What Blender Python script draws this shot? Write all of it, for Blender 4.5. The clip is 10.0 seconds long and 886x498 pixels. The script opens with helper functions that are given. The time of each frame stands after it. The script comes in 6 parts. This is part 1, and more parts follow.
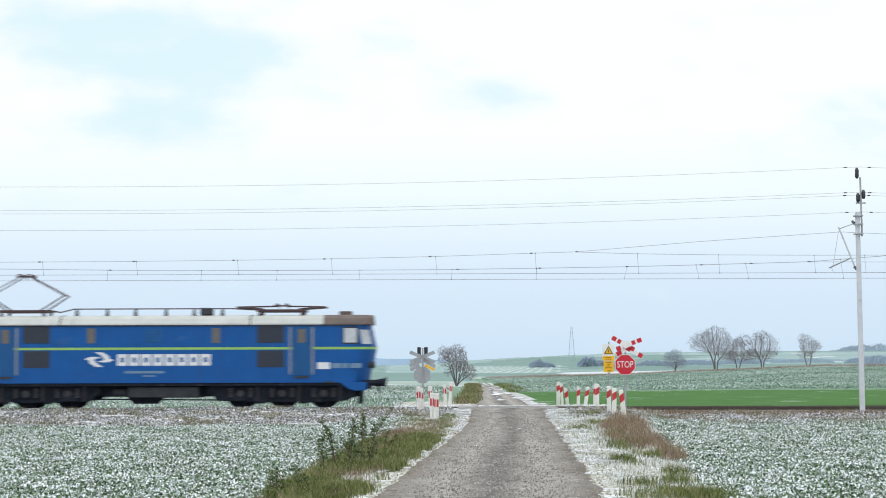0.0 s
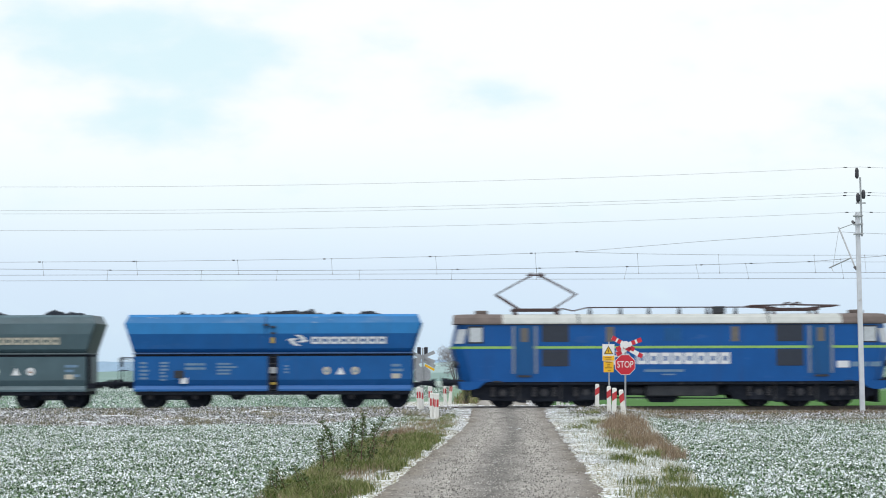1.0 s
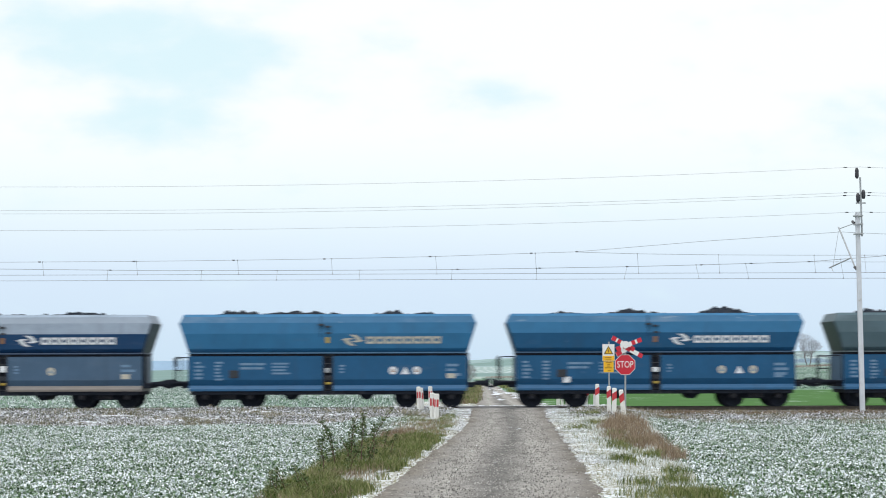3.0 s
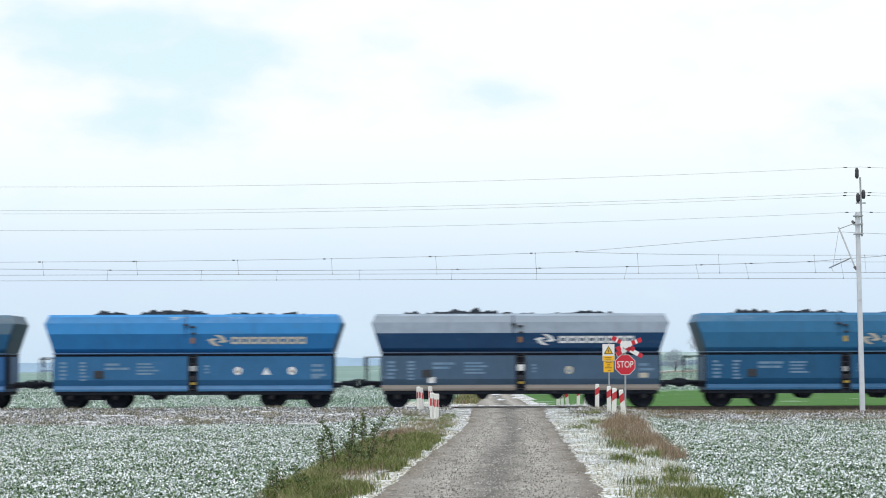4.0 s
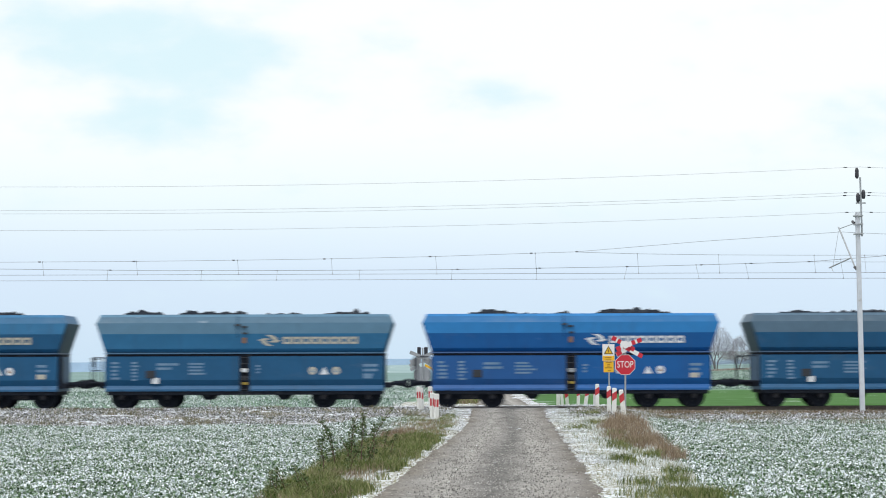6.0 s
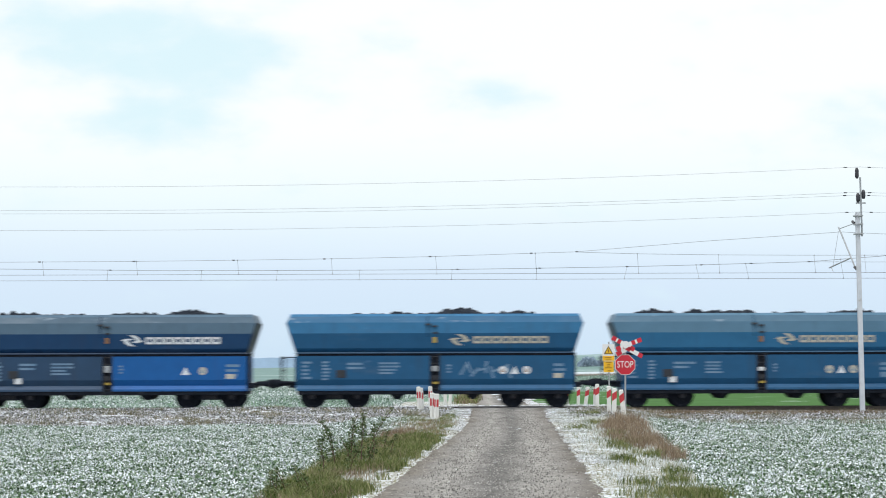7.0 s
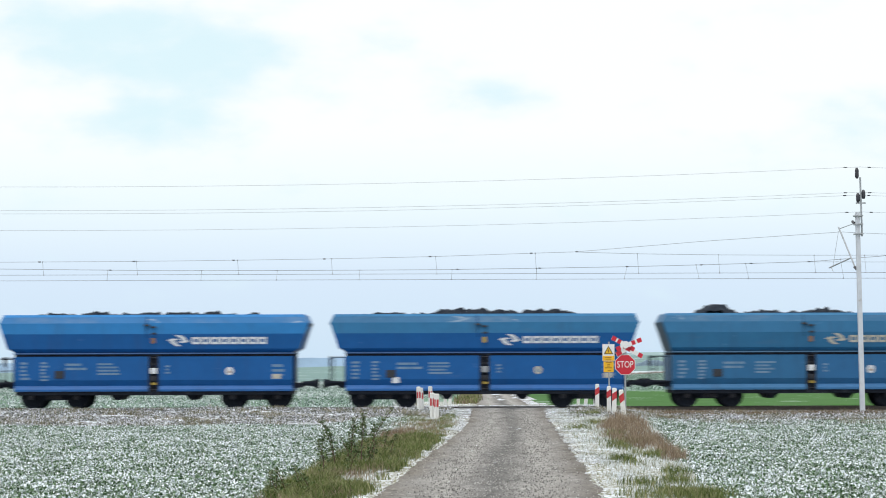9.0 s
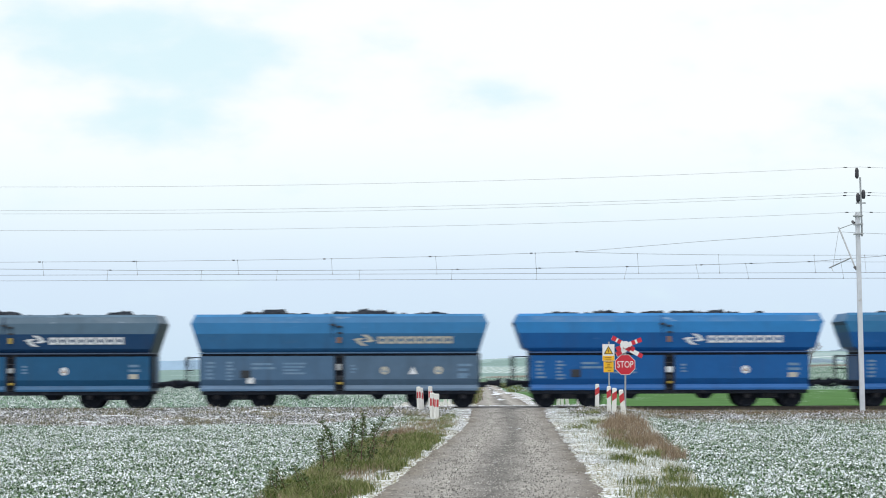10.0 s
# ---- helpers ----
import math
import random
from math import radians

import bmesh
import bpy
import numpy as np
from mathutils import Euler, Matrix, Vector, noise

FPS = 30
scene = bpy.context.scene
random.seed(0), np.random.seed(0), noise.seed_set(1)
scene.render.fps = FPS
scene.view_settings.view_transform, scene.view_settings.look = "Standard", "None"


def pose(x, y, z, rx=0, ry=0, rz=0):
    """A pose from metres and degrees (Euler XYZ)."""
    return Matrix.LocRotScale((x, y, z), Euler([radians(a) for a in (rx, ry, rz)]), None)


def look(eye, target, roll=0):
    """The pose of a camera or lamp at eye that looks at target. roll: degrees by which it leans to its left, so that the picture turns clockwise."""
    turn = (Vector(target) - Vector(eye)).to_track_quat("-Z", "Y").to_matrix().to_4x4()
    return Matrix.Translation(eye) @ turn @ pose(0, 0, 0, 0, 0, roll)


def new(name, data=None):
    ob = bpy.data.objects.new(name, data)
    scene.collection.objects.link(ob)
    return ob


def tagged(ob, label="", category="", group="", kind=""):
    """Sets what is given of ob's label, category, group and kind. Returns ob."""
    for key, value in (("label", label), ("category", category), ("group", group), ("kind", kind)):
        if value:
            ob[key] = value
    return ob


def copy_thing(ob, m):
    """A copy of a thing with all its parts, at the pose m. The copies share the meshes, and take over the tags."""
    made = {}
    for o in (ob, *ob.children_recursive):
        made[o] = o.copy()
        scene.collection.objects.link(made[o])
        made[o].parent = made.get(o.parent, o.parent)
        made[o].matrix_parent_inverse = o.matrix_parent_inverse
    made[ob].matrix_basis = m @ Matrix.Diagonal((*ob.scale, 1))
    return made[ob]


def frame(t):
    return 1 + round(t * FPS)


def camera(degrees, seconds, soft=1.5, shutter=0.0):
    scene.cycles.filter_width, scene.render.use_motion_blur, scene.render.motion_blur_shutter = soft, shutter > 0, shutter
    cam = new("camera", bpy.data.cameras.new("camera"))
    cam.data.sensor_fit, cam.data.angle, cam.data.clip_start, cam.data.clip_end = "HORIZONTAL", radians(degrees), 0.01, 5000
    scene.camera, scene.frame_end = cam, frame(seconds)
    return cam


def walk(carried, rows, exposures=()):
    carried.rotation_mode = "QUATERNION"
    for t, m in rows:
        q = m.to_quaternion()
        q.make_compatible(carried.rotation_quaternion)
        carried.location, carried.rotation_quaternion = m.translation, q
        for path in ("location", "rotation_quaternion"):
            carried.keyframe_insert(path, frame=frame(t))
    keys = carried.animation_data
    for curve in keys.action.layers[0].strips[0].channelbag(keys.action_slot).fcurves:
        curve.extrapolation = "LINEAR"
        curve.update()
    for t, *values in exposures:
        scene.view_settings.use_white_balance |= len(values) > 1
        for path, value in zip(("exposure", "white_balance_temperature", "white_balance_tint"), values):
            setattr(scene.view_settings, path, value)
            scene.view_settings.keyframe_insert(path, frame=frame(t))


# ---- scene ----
# ---- camera: stands still beside the farm track ----
cam = camera(26.27, 10.0, soft=1.0, shutter=0.3)
EYE = Vector((0.0, 0.0, 1.93))
CAM_POSE = look(EYE, (0.0, 100.0, 1.93 + 5.95), -0.18)
walk(cam, [(0.0, CAM_POSE), (10.0, CAM_POSE)])

# ---- world: bright overcast with thin blue patches, one very soft sun ----
SUN_ELEV, SUN_TURN = radians(64), radians(211)
scene.view_settings.exposure = 0.09


def make_world():
    w = bpy.data.worlds.new("overcast_sky")
    scene.world = w
    w.use_nodes = True
    nt = w.node_tree
    n, l = nt.nodes, nt.links
    n.clear()
    out = n.new("ShaderNodeOutputWorld")
    sky = n.new("ShaderNodeTexSky")
    sky.sky_type = "NISHITA"
    sky.sun_disc = False
    sky.sun_elevation, sky.sun_rotation = SUN_ELEV, SUN_TURN
    dim = n.new("ShaderNodeMixRGB")
    dim.blend_type = "MULTIPLY"
    dim.inputs[0].default_value = 1.0
    dim.inputs[2].default_value = (0.1, 0.1, 0.1, 1)
    l.new(sky.outputs[0], dim.inputs[1])
    tc = n.new("ShaderNodeTexCoord")
    sep = n.new("ShaderNodeSeparateXYZ")
    l.new(tc.outputs["Generated"], sep.inputs[0])
    ramp = n.new("ShaderNodeValToRGB")
    e = ramp.color_ramp.elements
    e[0].position, e[0].color = 0.0, (0.60, 0.76, 0.91, 1)
    e[1].position, e[1].color = 0.19, (0.98, 1.0, 1.0, 1)
    k = e.new(0.045)
    k.color = (0.67, 0.80, 0.95, 1)
    k = e.new(0.085)
    k.color = (0.85, 0.95, 0.99, 1)
    k = e.new(0.12)
    k.color = (0.97, 0.995, 1.0, 1)
    l.new(sep.outputs["Z"], ramp.inputs[0])
    # thin blue openings in the cloud sheet: soft patches with torn edges
    def mth(op, p, q=None):
        k = n.new("ShaderNodeMath")
        k.operation = op
        for i, v in enumerate((p, q)):
            if v is None:
                continue
            if isinstance(v, (int, float)):
                k.inputs[i].default_value = v
            else:
                l.new(v, k.inputs[i])
        return k.outputs[0]

    ahead = mth("MAXIMUM", mth("ABSOLUTE", sep.outputs["Y"]), 0.15)
    u, v = mth("DIVIDE", sep.outputs["X"], ahead), mth("DIVIDE", sep.outputs["Z"], ahead)
    cmb = n.new("ShaderNodeCombineXYZ")
    l.new(u, cmb.inputs[0])
    l.new(mth("MULTIPLY", v, 2.0), cmb.inputs[1])
    nz = n.new("ShaderNodeTexNoise")
    nz.inputs["Scale"].default_value = 20.0
    nz.inputs["Detail"].default_value = 4.0
    nz.inputs["Roughness"].default_value = 0.5
    l.new(cmb.outputs[0], nz.inputs[0])
    total = None
    for u0, v0, ru, rv, w in ((-0.142, 0.165, 0.085, 0.024, 0.9), (-0.150, 0.126, 0.055, 0.020, 0.75), (0.014, 0.140, 0.036, 0.012, 0.65), (0.225, 0.122, 0.034, 0.016, 0.7), (-0.215, 0.184, 0.05, 0.014, 0.7)):
        du, dv = mth("DIVIDE", mth("SUBTRACT", u, u0), ru), mth("DIVIDE", mth("SUBTRACT", v, v0), rv)
        d = mth("ADD", mth("MULTIPLY", du, du), mth("MULTIPLY", dv, dv))
        g = mth("MULTIPLY", mth("EXPONENT", mth("MULTIPLY", d, -1.0)), w)
        total = g if total is None else mth("ADD", total, g)
    far_noise = mth("MULTIPLY", mth("SUBTRACT", nz.outputs[0], 0.5), 1.7)
    mask = mth("ADD", total, far_noise)
    r2 = n.new("ShaderNodeValToRGB")
    r2.color_ramp.interpolation = "EASE"
    r2.color_ramp.elements[0].position, r2.color_ramp.elements[0].color = 0.05, (0, 0, 0, 1)
    r2.color_ramp.elements[1].position, r2.color_ramp.elements[1].color = 1.0, (1, 1, 1, 1)
    l.new(mask, r2.inputs[0])
    mx = n.new("ShaderNodeMixRGB")
    mx.inputs[2].default_value = (0.72, 0.90, 0.955, 1)
    l.new(r2.outputs[0], mx.inputs[0])
    l.new(ramp.outputs[0], mx.inputs[1])
    cover = n.new("ShaderNodeMixRGB")
    cover.inputs[0].default_value = 0.94
    l.new(dim.outputs[0], cover.inputs[1])
    l.new(mx.outputs[0], cover.inputs[2])
    bg = n.new("ShaderNodeBackground")
    bg.inputs["Strength"].default_value = 1.0
    l.new(cover.outputs[0], bg.inputs["Color"])
    l.new(bg.outputs[0], out.inputs[0])


make_world()
sun_data = bpy.data.lights.new("sun", "SUN")
sun_data.energy, sun_data.angle, sun_data.color = 1.25, radians(25), (1.0, 0.99, 0.975)
sun = new("sun", sun_data)
sun.matrix_world = look((-30, 10, 120), (0, 60, 0))


# ---- materials ----
def mat(name, colors, scale=8.0, rough=0.6, metal=0.0, bump=0.0, detail=5.0, spots=None, stretch=(1, 1, 1), coords="Object", contrast=0.25, island=0.0, vary=False, gloss=0.5):
    """Procedural surface: two noises mix the given colours; spots=(colour, scale, threshold, softness) lays dirt or snow on top."""
    m = bpy.data.materials.new(name)
    m.use_nodes = True
    nt = m.node_tree
    n, l = nt.nodes, nt.links
    bs = n["Principled BSDF"]
    bs.inputs["Roughness"].default_value = rough
    bs.inputs["Metallic"].default_value = metal
    bs.inputs["Specular IOR Level"].default_value = gloss
    if rough >= 0.8:
        bs.inputs["Specular IOR Level"].default_value = 0.12
    tc = n.new("ShaderNodeTexCoord")
    mp = n.new("ShaderNodeMapping")
    mp.inputs["Scale"].default_value = stretch
    source = tc.outputs[coords]
    if vary:
        info = n.new("ShaderNodeObjectInfo")
        va = n.new("ShaderNodeVectorMath")
        va.operation = "MULTIPLY_ADD"
        va.inputs[1].default_value = (37.0, 37.0, 37.0)
        l.new(info.outputs["Random"], va.inputs[0])
        l.new(source, va.inputs[2])
        source = va.outputs[0]
    l.new(source, mp.inputs[0])
    nz = n.new("ShaderNodeTexNoise")
    nz.inputs["Scale"].default_value = scale
    nz.inputs["Detail"].default_value = detail
    nz.inputs["Roughness"].default_value = 0.65
    l.new(mp.outputs[0], nz.inputs["Vector"])
    rp = n.new("ShaderNodeValToRGB")
    el = rp.color_ramp.elements
    lo, hi = 0.5 - contrast, 0.5 + contrast
    el[0].position, el[1].position = lo, hi
    el[0].color = (*colors[0], 1)
    el[1].color = (*colors[-1], 1)
    for i, c in enumerate(colors[1:-1], 1):
        k = el.new(lo + (hi - lo) * i / (len(colors) - 1))
        k.color = (*c, 1)
    if island:
        geo = n.new("ShaderNodeNewGeometry")
        ma = n.new("ShaderNodeMath")
        ma.operation = "MULTIPLY_ADD"
        ma.inputs[1].default_value = island
        ad = n.new("ShaderNodeMath")
        ad.operation = "SUBTRACT"
        ad.inputs[1].default_value = island / 2
        l.new(geo.outputs["Random Per Island"], ma.inputs[0])
        l.new(nz.outputs[0], ma.inputs[2])
        l.new(ma.outputs[0], ad.inputs[0])
        l.new(ad.outputs[0], rp.inputs[0])
    else:
        l.new(nz.outputs[0], rp.inputs[0])
    col = rp.outputs[0]
    for sp in spots or ():
        n2 = n.new("ShaderNodeTexNoise")
        n2.inputs["Scale"].default_value = sp[1]
        n2.inputs["Detail"].default_value = 6.0
        n2.inputs["Roughness"].default_value = 0.6
        m2 = n.new("ShaderNodeMapping")
        m2.inputs["Scale"].default_value = sp[4] if len(sp) > 4 else (1, 1, 1)
        m2.inputs["Location"].default_value = (3.1 * sp[1] % 7, 1.7, 0.3)
        l.new(source, m2.inputs[0])
        l.new(m2.outputs[0], n2.inputs["Vector"])
        r2 = n.new("ShaderNodeValToRGB")
        r2.color_ramp.elements[0].position = sp[2]
        r2.color_ramp.elements[1].position = min(1.0, sp[2] + sp[3])
        r2.color_ramp.elements[0].color, r2.color_ramp.elements[1].color = (0, 0, 0, 1), (1, 1, 1, 1)
        l.new(n2.outputs[0], r2.inputs[0])
        mx = n.new("ShaderNodeMixRGB")
        mx.inputs[2].default_value = (*sp[0], 1)
        l.new(r2.outputs[0], mx.inputs[0])
        l.new(col, mx.inputs[1])
        col = mx.outputs[0]
    l.new(col, bs.inputs["Base Color"])
    if bump:
        bp = n.new("ShaderNodeBump")
        bp.inputs["Strength"].default_value = bump
        bp.inputs["Distance"].default_value = 0.05
        l.new(nz.outputs[0], bp.inputs["Height"])
        l.new(bp.outputs[0], bs.inputs["Normal"])
    return m


def plain(name, c, rough=0.5, metal=0.0, var=0.18, scale=6.0):
    return mat(name, [tuple(v * (1 - var) for v in c), tuple(min(1, v * (1 + var)) for v in c)], scale, rough, metal)


SNOW = (0.80, 0.85, 0.92)
M_SOIL = mat("crop_soil", [(0.03, 0.06, 0.02), (0.06, 0.11, 0.04), (0.12, 0.18, 0.09)], 9.0, 0.9, bump=0.6, spots=[(SNOW, 9.0, 0.50, 0.08)], contrast=0.2)
M_VERGE = mat("snowy_short_grass", [(0.16, 0.16, 0.09), (0.24, 0.22, 0.13), (0.12, 0.15, 0.06)], 3.0, 0.9, bump=0.5, spots=[(SNOW, 1.6, 0.56, 0.07), (SNOW, 16.0, 0.49, 0.06), ((0.20, 0.19, 0.11), 11.0, 0.55, 0.06)])
M_TRACKSIDE = mat("trackside_earth", [(0.085, 0.078, 0.06), (0.18, 0.165, 0.135), (0.11, 0.12, 0.07)], 1.4, 0.95, bump=0.5, spots=[(SNOW, 3.6, 0.475, 0.06, (0.9, 1.1, 1)), ((0.15, 0.145, 0.085), 0.55, 0.60, 0.08)])
M_GREEN = mat("winter_cereal_field", [(0.028, 0.095, 0.016), (0.06, 0.16, 0.036), (0.04, 0.125, 0.026)], 0.35, 0.9, bump=0.3, spots=[((0.07, 0.17, 0.05), 0.9, 0.52, 0.1, (0.2, 1, 1)), (SNOW, 0.5, 0.635, 0.05, (0.3, 1.2, 1))])
M_SPECKLE = mat("snow_dusted_crop", [(0.10, 0.20, 0.12), (0.18, 0.28, 0.20)], 1.3, 0.9, bump=0.5, spots=[((0.52, 0.60, 0.61), 1.6, 0.54, 0.12, (1, 0.6, 1))])
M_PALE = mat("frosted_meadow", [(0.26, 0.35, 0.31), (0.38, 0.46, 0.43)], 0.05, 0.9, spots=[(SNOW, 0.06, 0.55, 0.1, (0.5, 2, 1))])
# Haze is mixed into the far greens and hill tones: greyer and bluer.
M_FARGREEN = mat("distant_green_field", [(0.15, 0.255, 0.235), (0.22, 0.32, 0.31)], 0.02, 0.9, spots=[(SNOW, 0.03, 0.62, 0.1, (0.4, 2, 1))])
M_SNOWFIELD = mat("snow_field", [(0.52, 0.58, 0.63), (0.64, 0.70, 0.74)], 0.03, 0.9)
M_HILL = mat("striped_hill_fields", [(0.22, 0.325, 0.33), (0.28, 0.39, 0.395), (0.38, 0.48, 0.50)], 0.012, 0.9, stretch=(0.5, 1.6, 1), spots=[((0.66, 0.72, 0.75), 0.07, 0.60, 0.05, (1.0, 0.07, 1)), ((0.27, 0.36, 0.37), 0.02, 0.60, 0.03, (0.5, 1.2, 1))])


def stripe_material():
    """Far slope in strips: snow lies between the rows of the crop."""
    # The base greens carry the painted haze too.
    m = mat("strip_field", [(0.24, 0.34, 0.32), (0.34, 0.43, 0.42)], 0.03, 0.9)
    n, l = m.node_tree.nodes, m.node_tree.links
    bs = n["Principled BSDF"]
    base = bs.inputs["Base Color"].links[0].from_socket
    tc, mp, wv, nz, ml, rp, mx = (n.new("ShaderNode" + k) for k in ("TexCoord", "Mapping", "TexWave", "TexNoise", "Math", "ValToRGB", "MixRGB"))
    mp.inputs["Rotation"].default_value = (0, 0, radians(3.6))
    wv.inputs["Scale"].default_value, wv.inputs["Distortion"].default_value = 0.085, 0.6
    nz.inputs["Scale"].default_value = 0.03
    ml.operation = "MULTIPLY"
    rp.color_ramp.elements[0].position, rp.color_ramp.elements[1].position = 0.32, 0.52
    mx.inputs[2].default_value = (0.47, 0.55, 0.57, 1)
    l.new(tc.outputs["Object"], mp.inputs[0])
    l.new(mp.outputs[0], wv.inputs["Vector"])
    l.new(tc.outputs["Object"], nz.inputs["Vector"])
    l.new(wv.outputs[1], ml.inputs[0])
    l.new(nz.outputs[0], ml.inputs[1])
    l.new(ml.outputs[0], rp.inputs[0])
    l.new(rp.outputs[0], mx.inputs[0])
    l.new(base, mx.inputs[1])
    l.new(mx.outputs[0], bs.inputs["Base Color"])
    return m


M_STRIPES = stripe_material()
# Ridge colour is painted distance haze, a pale blue over the woods.
M_FAR = plain("haze_tinted_ridge", (0.30, 0.42, 0.56), 1.0, scale=0.01)
M_BALLAST = mat("ballast_stone", [(0.10, 0.09, 0.08), (0.22, 0.20, 0.18)], 12.0, 0.95, bump=0.8, spots=[(SNOW, 6.0, 0.55, 0.06)])
M_RAIL = plain("worn_rail_steel", (0.10, 0.085, 0.075), 0.45, 0.6)
M_CONCRETE = mat("weathered_concrete", [(0.25, 0.25, 0.255), (0.37, 0.37, 0.38)], 3.0, 0.85, spots=[((0.25, 0.24, 0.22), 1.5, 0.6, 0.2)])
M_SLEEPER = plain("sleeper_concrete", (0.30, 0.28, 0.26), 0.9)
M_WHITE = mat("white_paint", [(0.66, 0.66, 0.64), (0.82, 0.82, 0.80)], 7.0, 0.55, spots=[((0.40, 0.38, 0.34), 5.0, 0.66, 0.1)])
M_RED = mat("faded_red_paint", [(0.42, 0.02, 0.03), (0.52, 0.04, 0.05)], 7.0, 0.5)
M_SIGNRED = plain("red_sign_sheeting", (0.55, 0.015, 0.035), 0.35, var=0.06)
M_SIGNWHITE = plain("white_sign_sheeting", (0.78, 0.78, 0.78), 0.35, var=0.05)
M_YELLOW = plain("yellow_sign_sheeting", (0.85, 0.48, 0.02), 0.4, var=0.06)
M_INK = plain("black_print", (0.02, 0.02, 0.02), 0.5)
M_ORANGE = plain("brown_print", (0.36, 0.16, 0.01), 0.5)
M_GALV = mat("galvanised_steel", [(0.30, 0.32, 0.34), (0.44, 0.46, 0.48)], 5.0, 0.5, 0.4)
M_MAST = mat("mast_paint", [(0.50, 0.53, 0.58), (0.64, 0.67, 0.72)], 3.0, 0.6, spots=[((0.35, 0.33, 0.31), 2.0, 0.66, 0.12)])
M_DARK = plain("dark_insulator", (0.03, 0.03, 0.04), 0.35)
M_WIRE = plain("weathered_copper_wire", (0.20, 0.215, 0.24), 0.5, 0.2)
M_BARK = mat("winter_bark", [(0.12, 0.11, 0.115), (0.20, 0.19, 0.19)], 6.0, 0.95)
M_TWIG = mat("bare_twigs", [(0.17, 0.16, 0.175), (0.26, 0.245, 0.26)], 4.0, 0.95)
# Twigs of the farther tree get blue-grey in place of haze.
M_FARTWIG = mat("haze_tinted_twigs", [(0.22, 0.26, 0.32), (0.31, 0.35, 0.41)], 4.0, 0.95)
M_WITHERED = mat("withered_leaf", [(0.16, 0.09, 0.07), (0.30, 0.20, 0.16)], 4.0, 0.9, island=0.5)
# Far hedges have the haze painted in, as light blue-grey twigs.
M_FARBUSH = mat("haze_tinted_hedge_twigs", [(0.33, 0.42, 0.52), (0.41, 0.50, 0.60)], 2.0, 0.95, island=0.2)
M_CROP = mat("rape_leaf_snow", [(0.03, 0.075, 0.025), (0.06, 0.135, 0.05), (0.10, 0.19, 0.08), (0.22, 0.31, 0.19), (0.72, 0.78, 0.83), (0.83, 0.88, 0.94), (0.87, 0.92, 0.98)], 1.2, 0.7, island=0.70, contrast=0.29)
M_GRASS = mat("verge_grass", [(0.045, 0.07, 0.02), (0.11, 0.15, 0.045), (0.20, 0.235, 0.085), (0.36, 0.33, 0.19)], 1.0, 0.8, island=0.6, contrast=0.3)
M_DRY = mat("dry_grass", [(0.14, 0.10, 0.07), (0.26, 0.195, 0.14), (0.40, 0.33, 0.24)], 1.0, 0.9, island=0.5)
M_WEED = mat("weed_leaves", [(0.05, 0.085, 0.03), (0.12, 0.17, 0.065), (0.25, 0.28, 0.17)], 2.0, 0.8, island=0.5)
M_STEM = mat("weed_stems", [(0.10, 0.06, 0.05), (0.16, 0.11, 0.09)], 3.0, 0.9)
M_BLACKSTEEL = mat("grimy_running_gear", [(0.010, 0.013, 0.021), (0.026, 0.031, 0.044)], 3.0, 0.85, 0.0, spots=[((0.060, 0.060, 0.068), 2.6, 0.58, 0.16)])
M_GEAR = mat("dusty_spring_steel", [(0.035, 0.038, 0.048), (0.085, 0.085, 0.092)], 5.0, 0.8, spots=[((0.13, 0.12, 0.11), 4.0, 0.62, 0.1)])
M_GREYBOX = mat("dusty_grey_box", [(0.032, 0.037, 0.046), (0.065, 0.068, 0.075)], 2.0, 0.8)
M_COAL = mat("coal", [(0.006, 0.010, 0.017), (0.014, 0.021, 0.034), (0.034, 0.047, 0.070)], 7.0, 0.75, bump=1.0, spots=[((0.30, 0.34, 0.40), 6.0, 0.70, 0.04)], gloss=0.2)
M_GLASS = plain("dark_grille", (0.018, 0.026, 0.045), 0.5)
M_CREAM = mat("cream_marking", [(0.42, 0.40, 0.33), (0.54, 0.51, 0.43)], 3.0, 0.6)
M_MARK = mat("white_marking", [(0.62, 0.66, 0.70), (0.76, 0.78, 0.80)], 3.0, 0.6)
M_DIM = mat("worn_marking", [(0.09, 0.19, 0.32), (0.19, 0.29, 0.40)], 3.0, 0.7)
M_LIME = plain("lime_stripe", (0.27, 0.50, 0.12), 0.5)


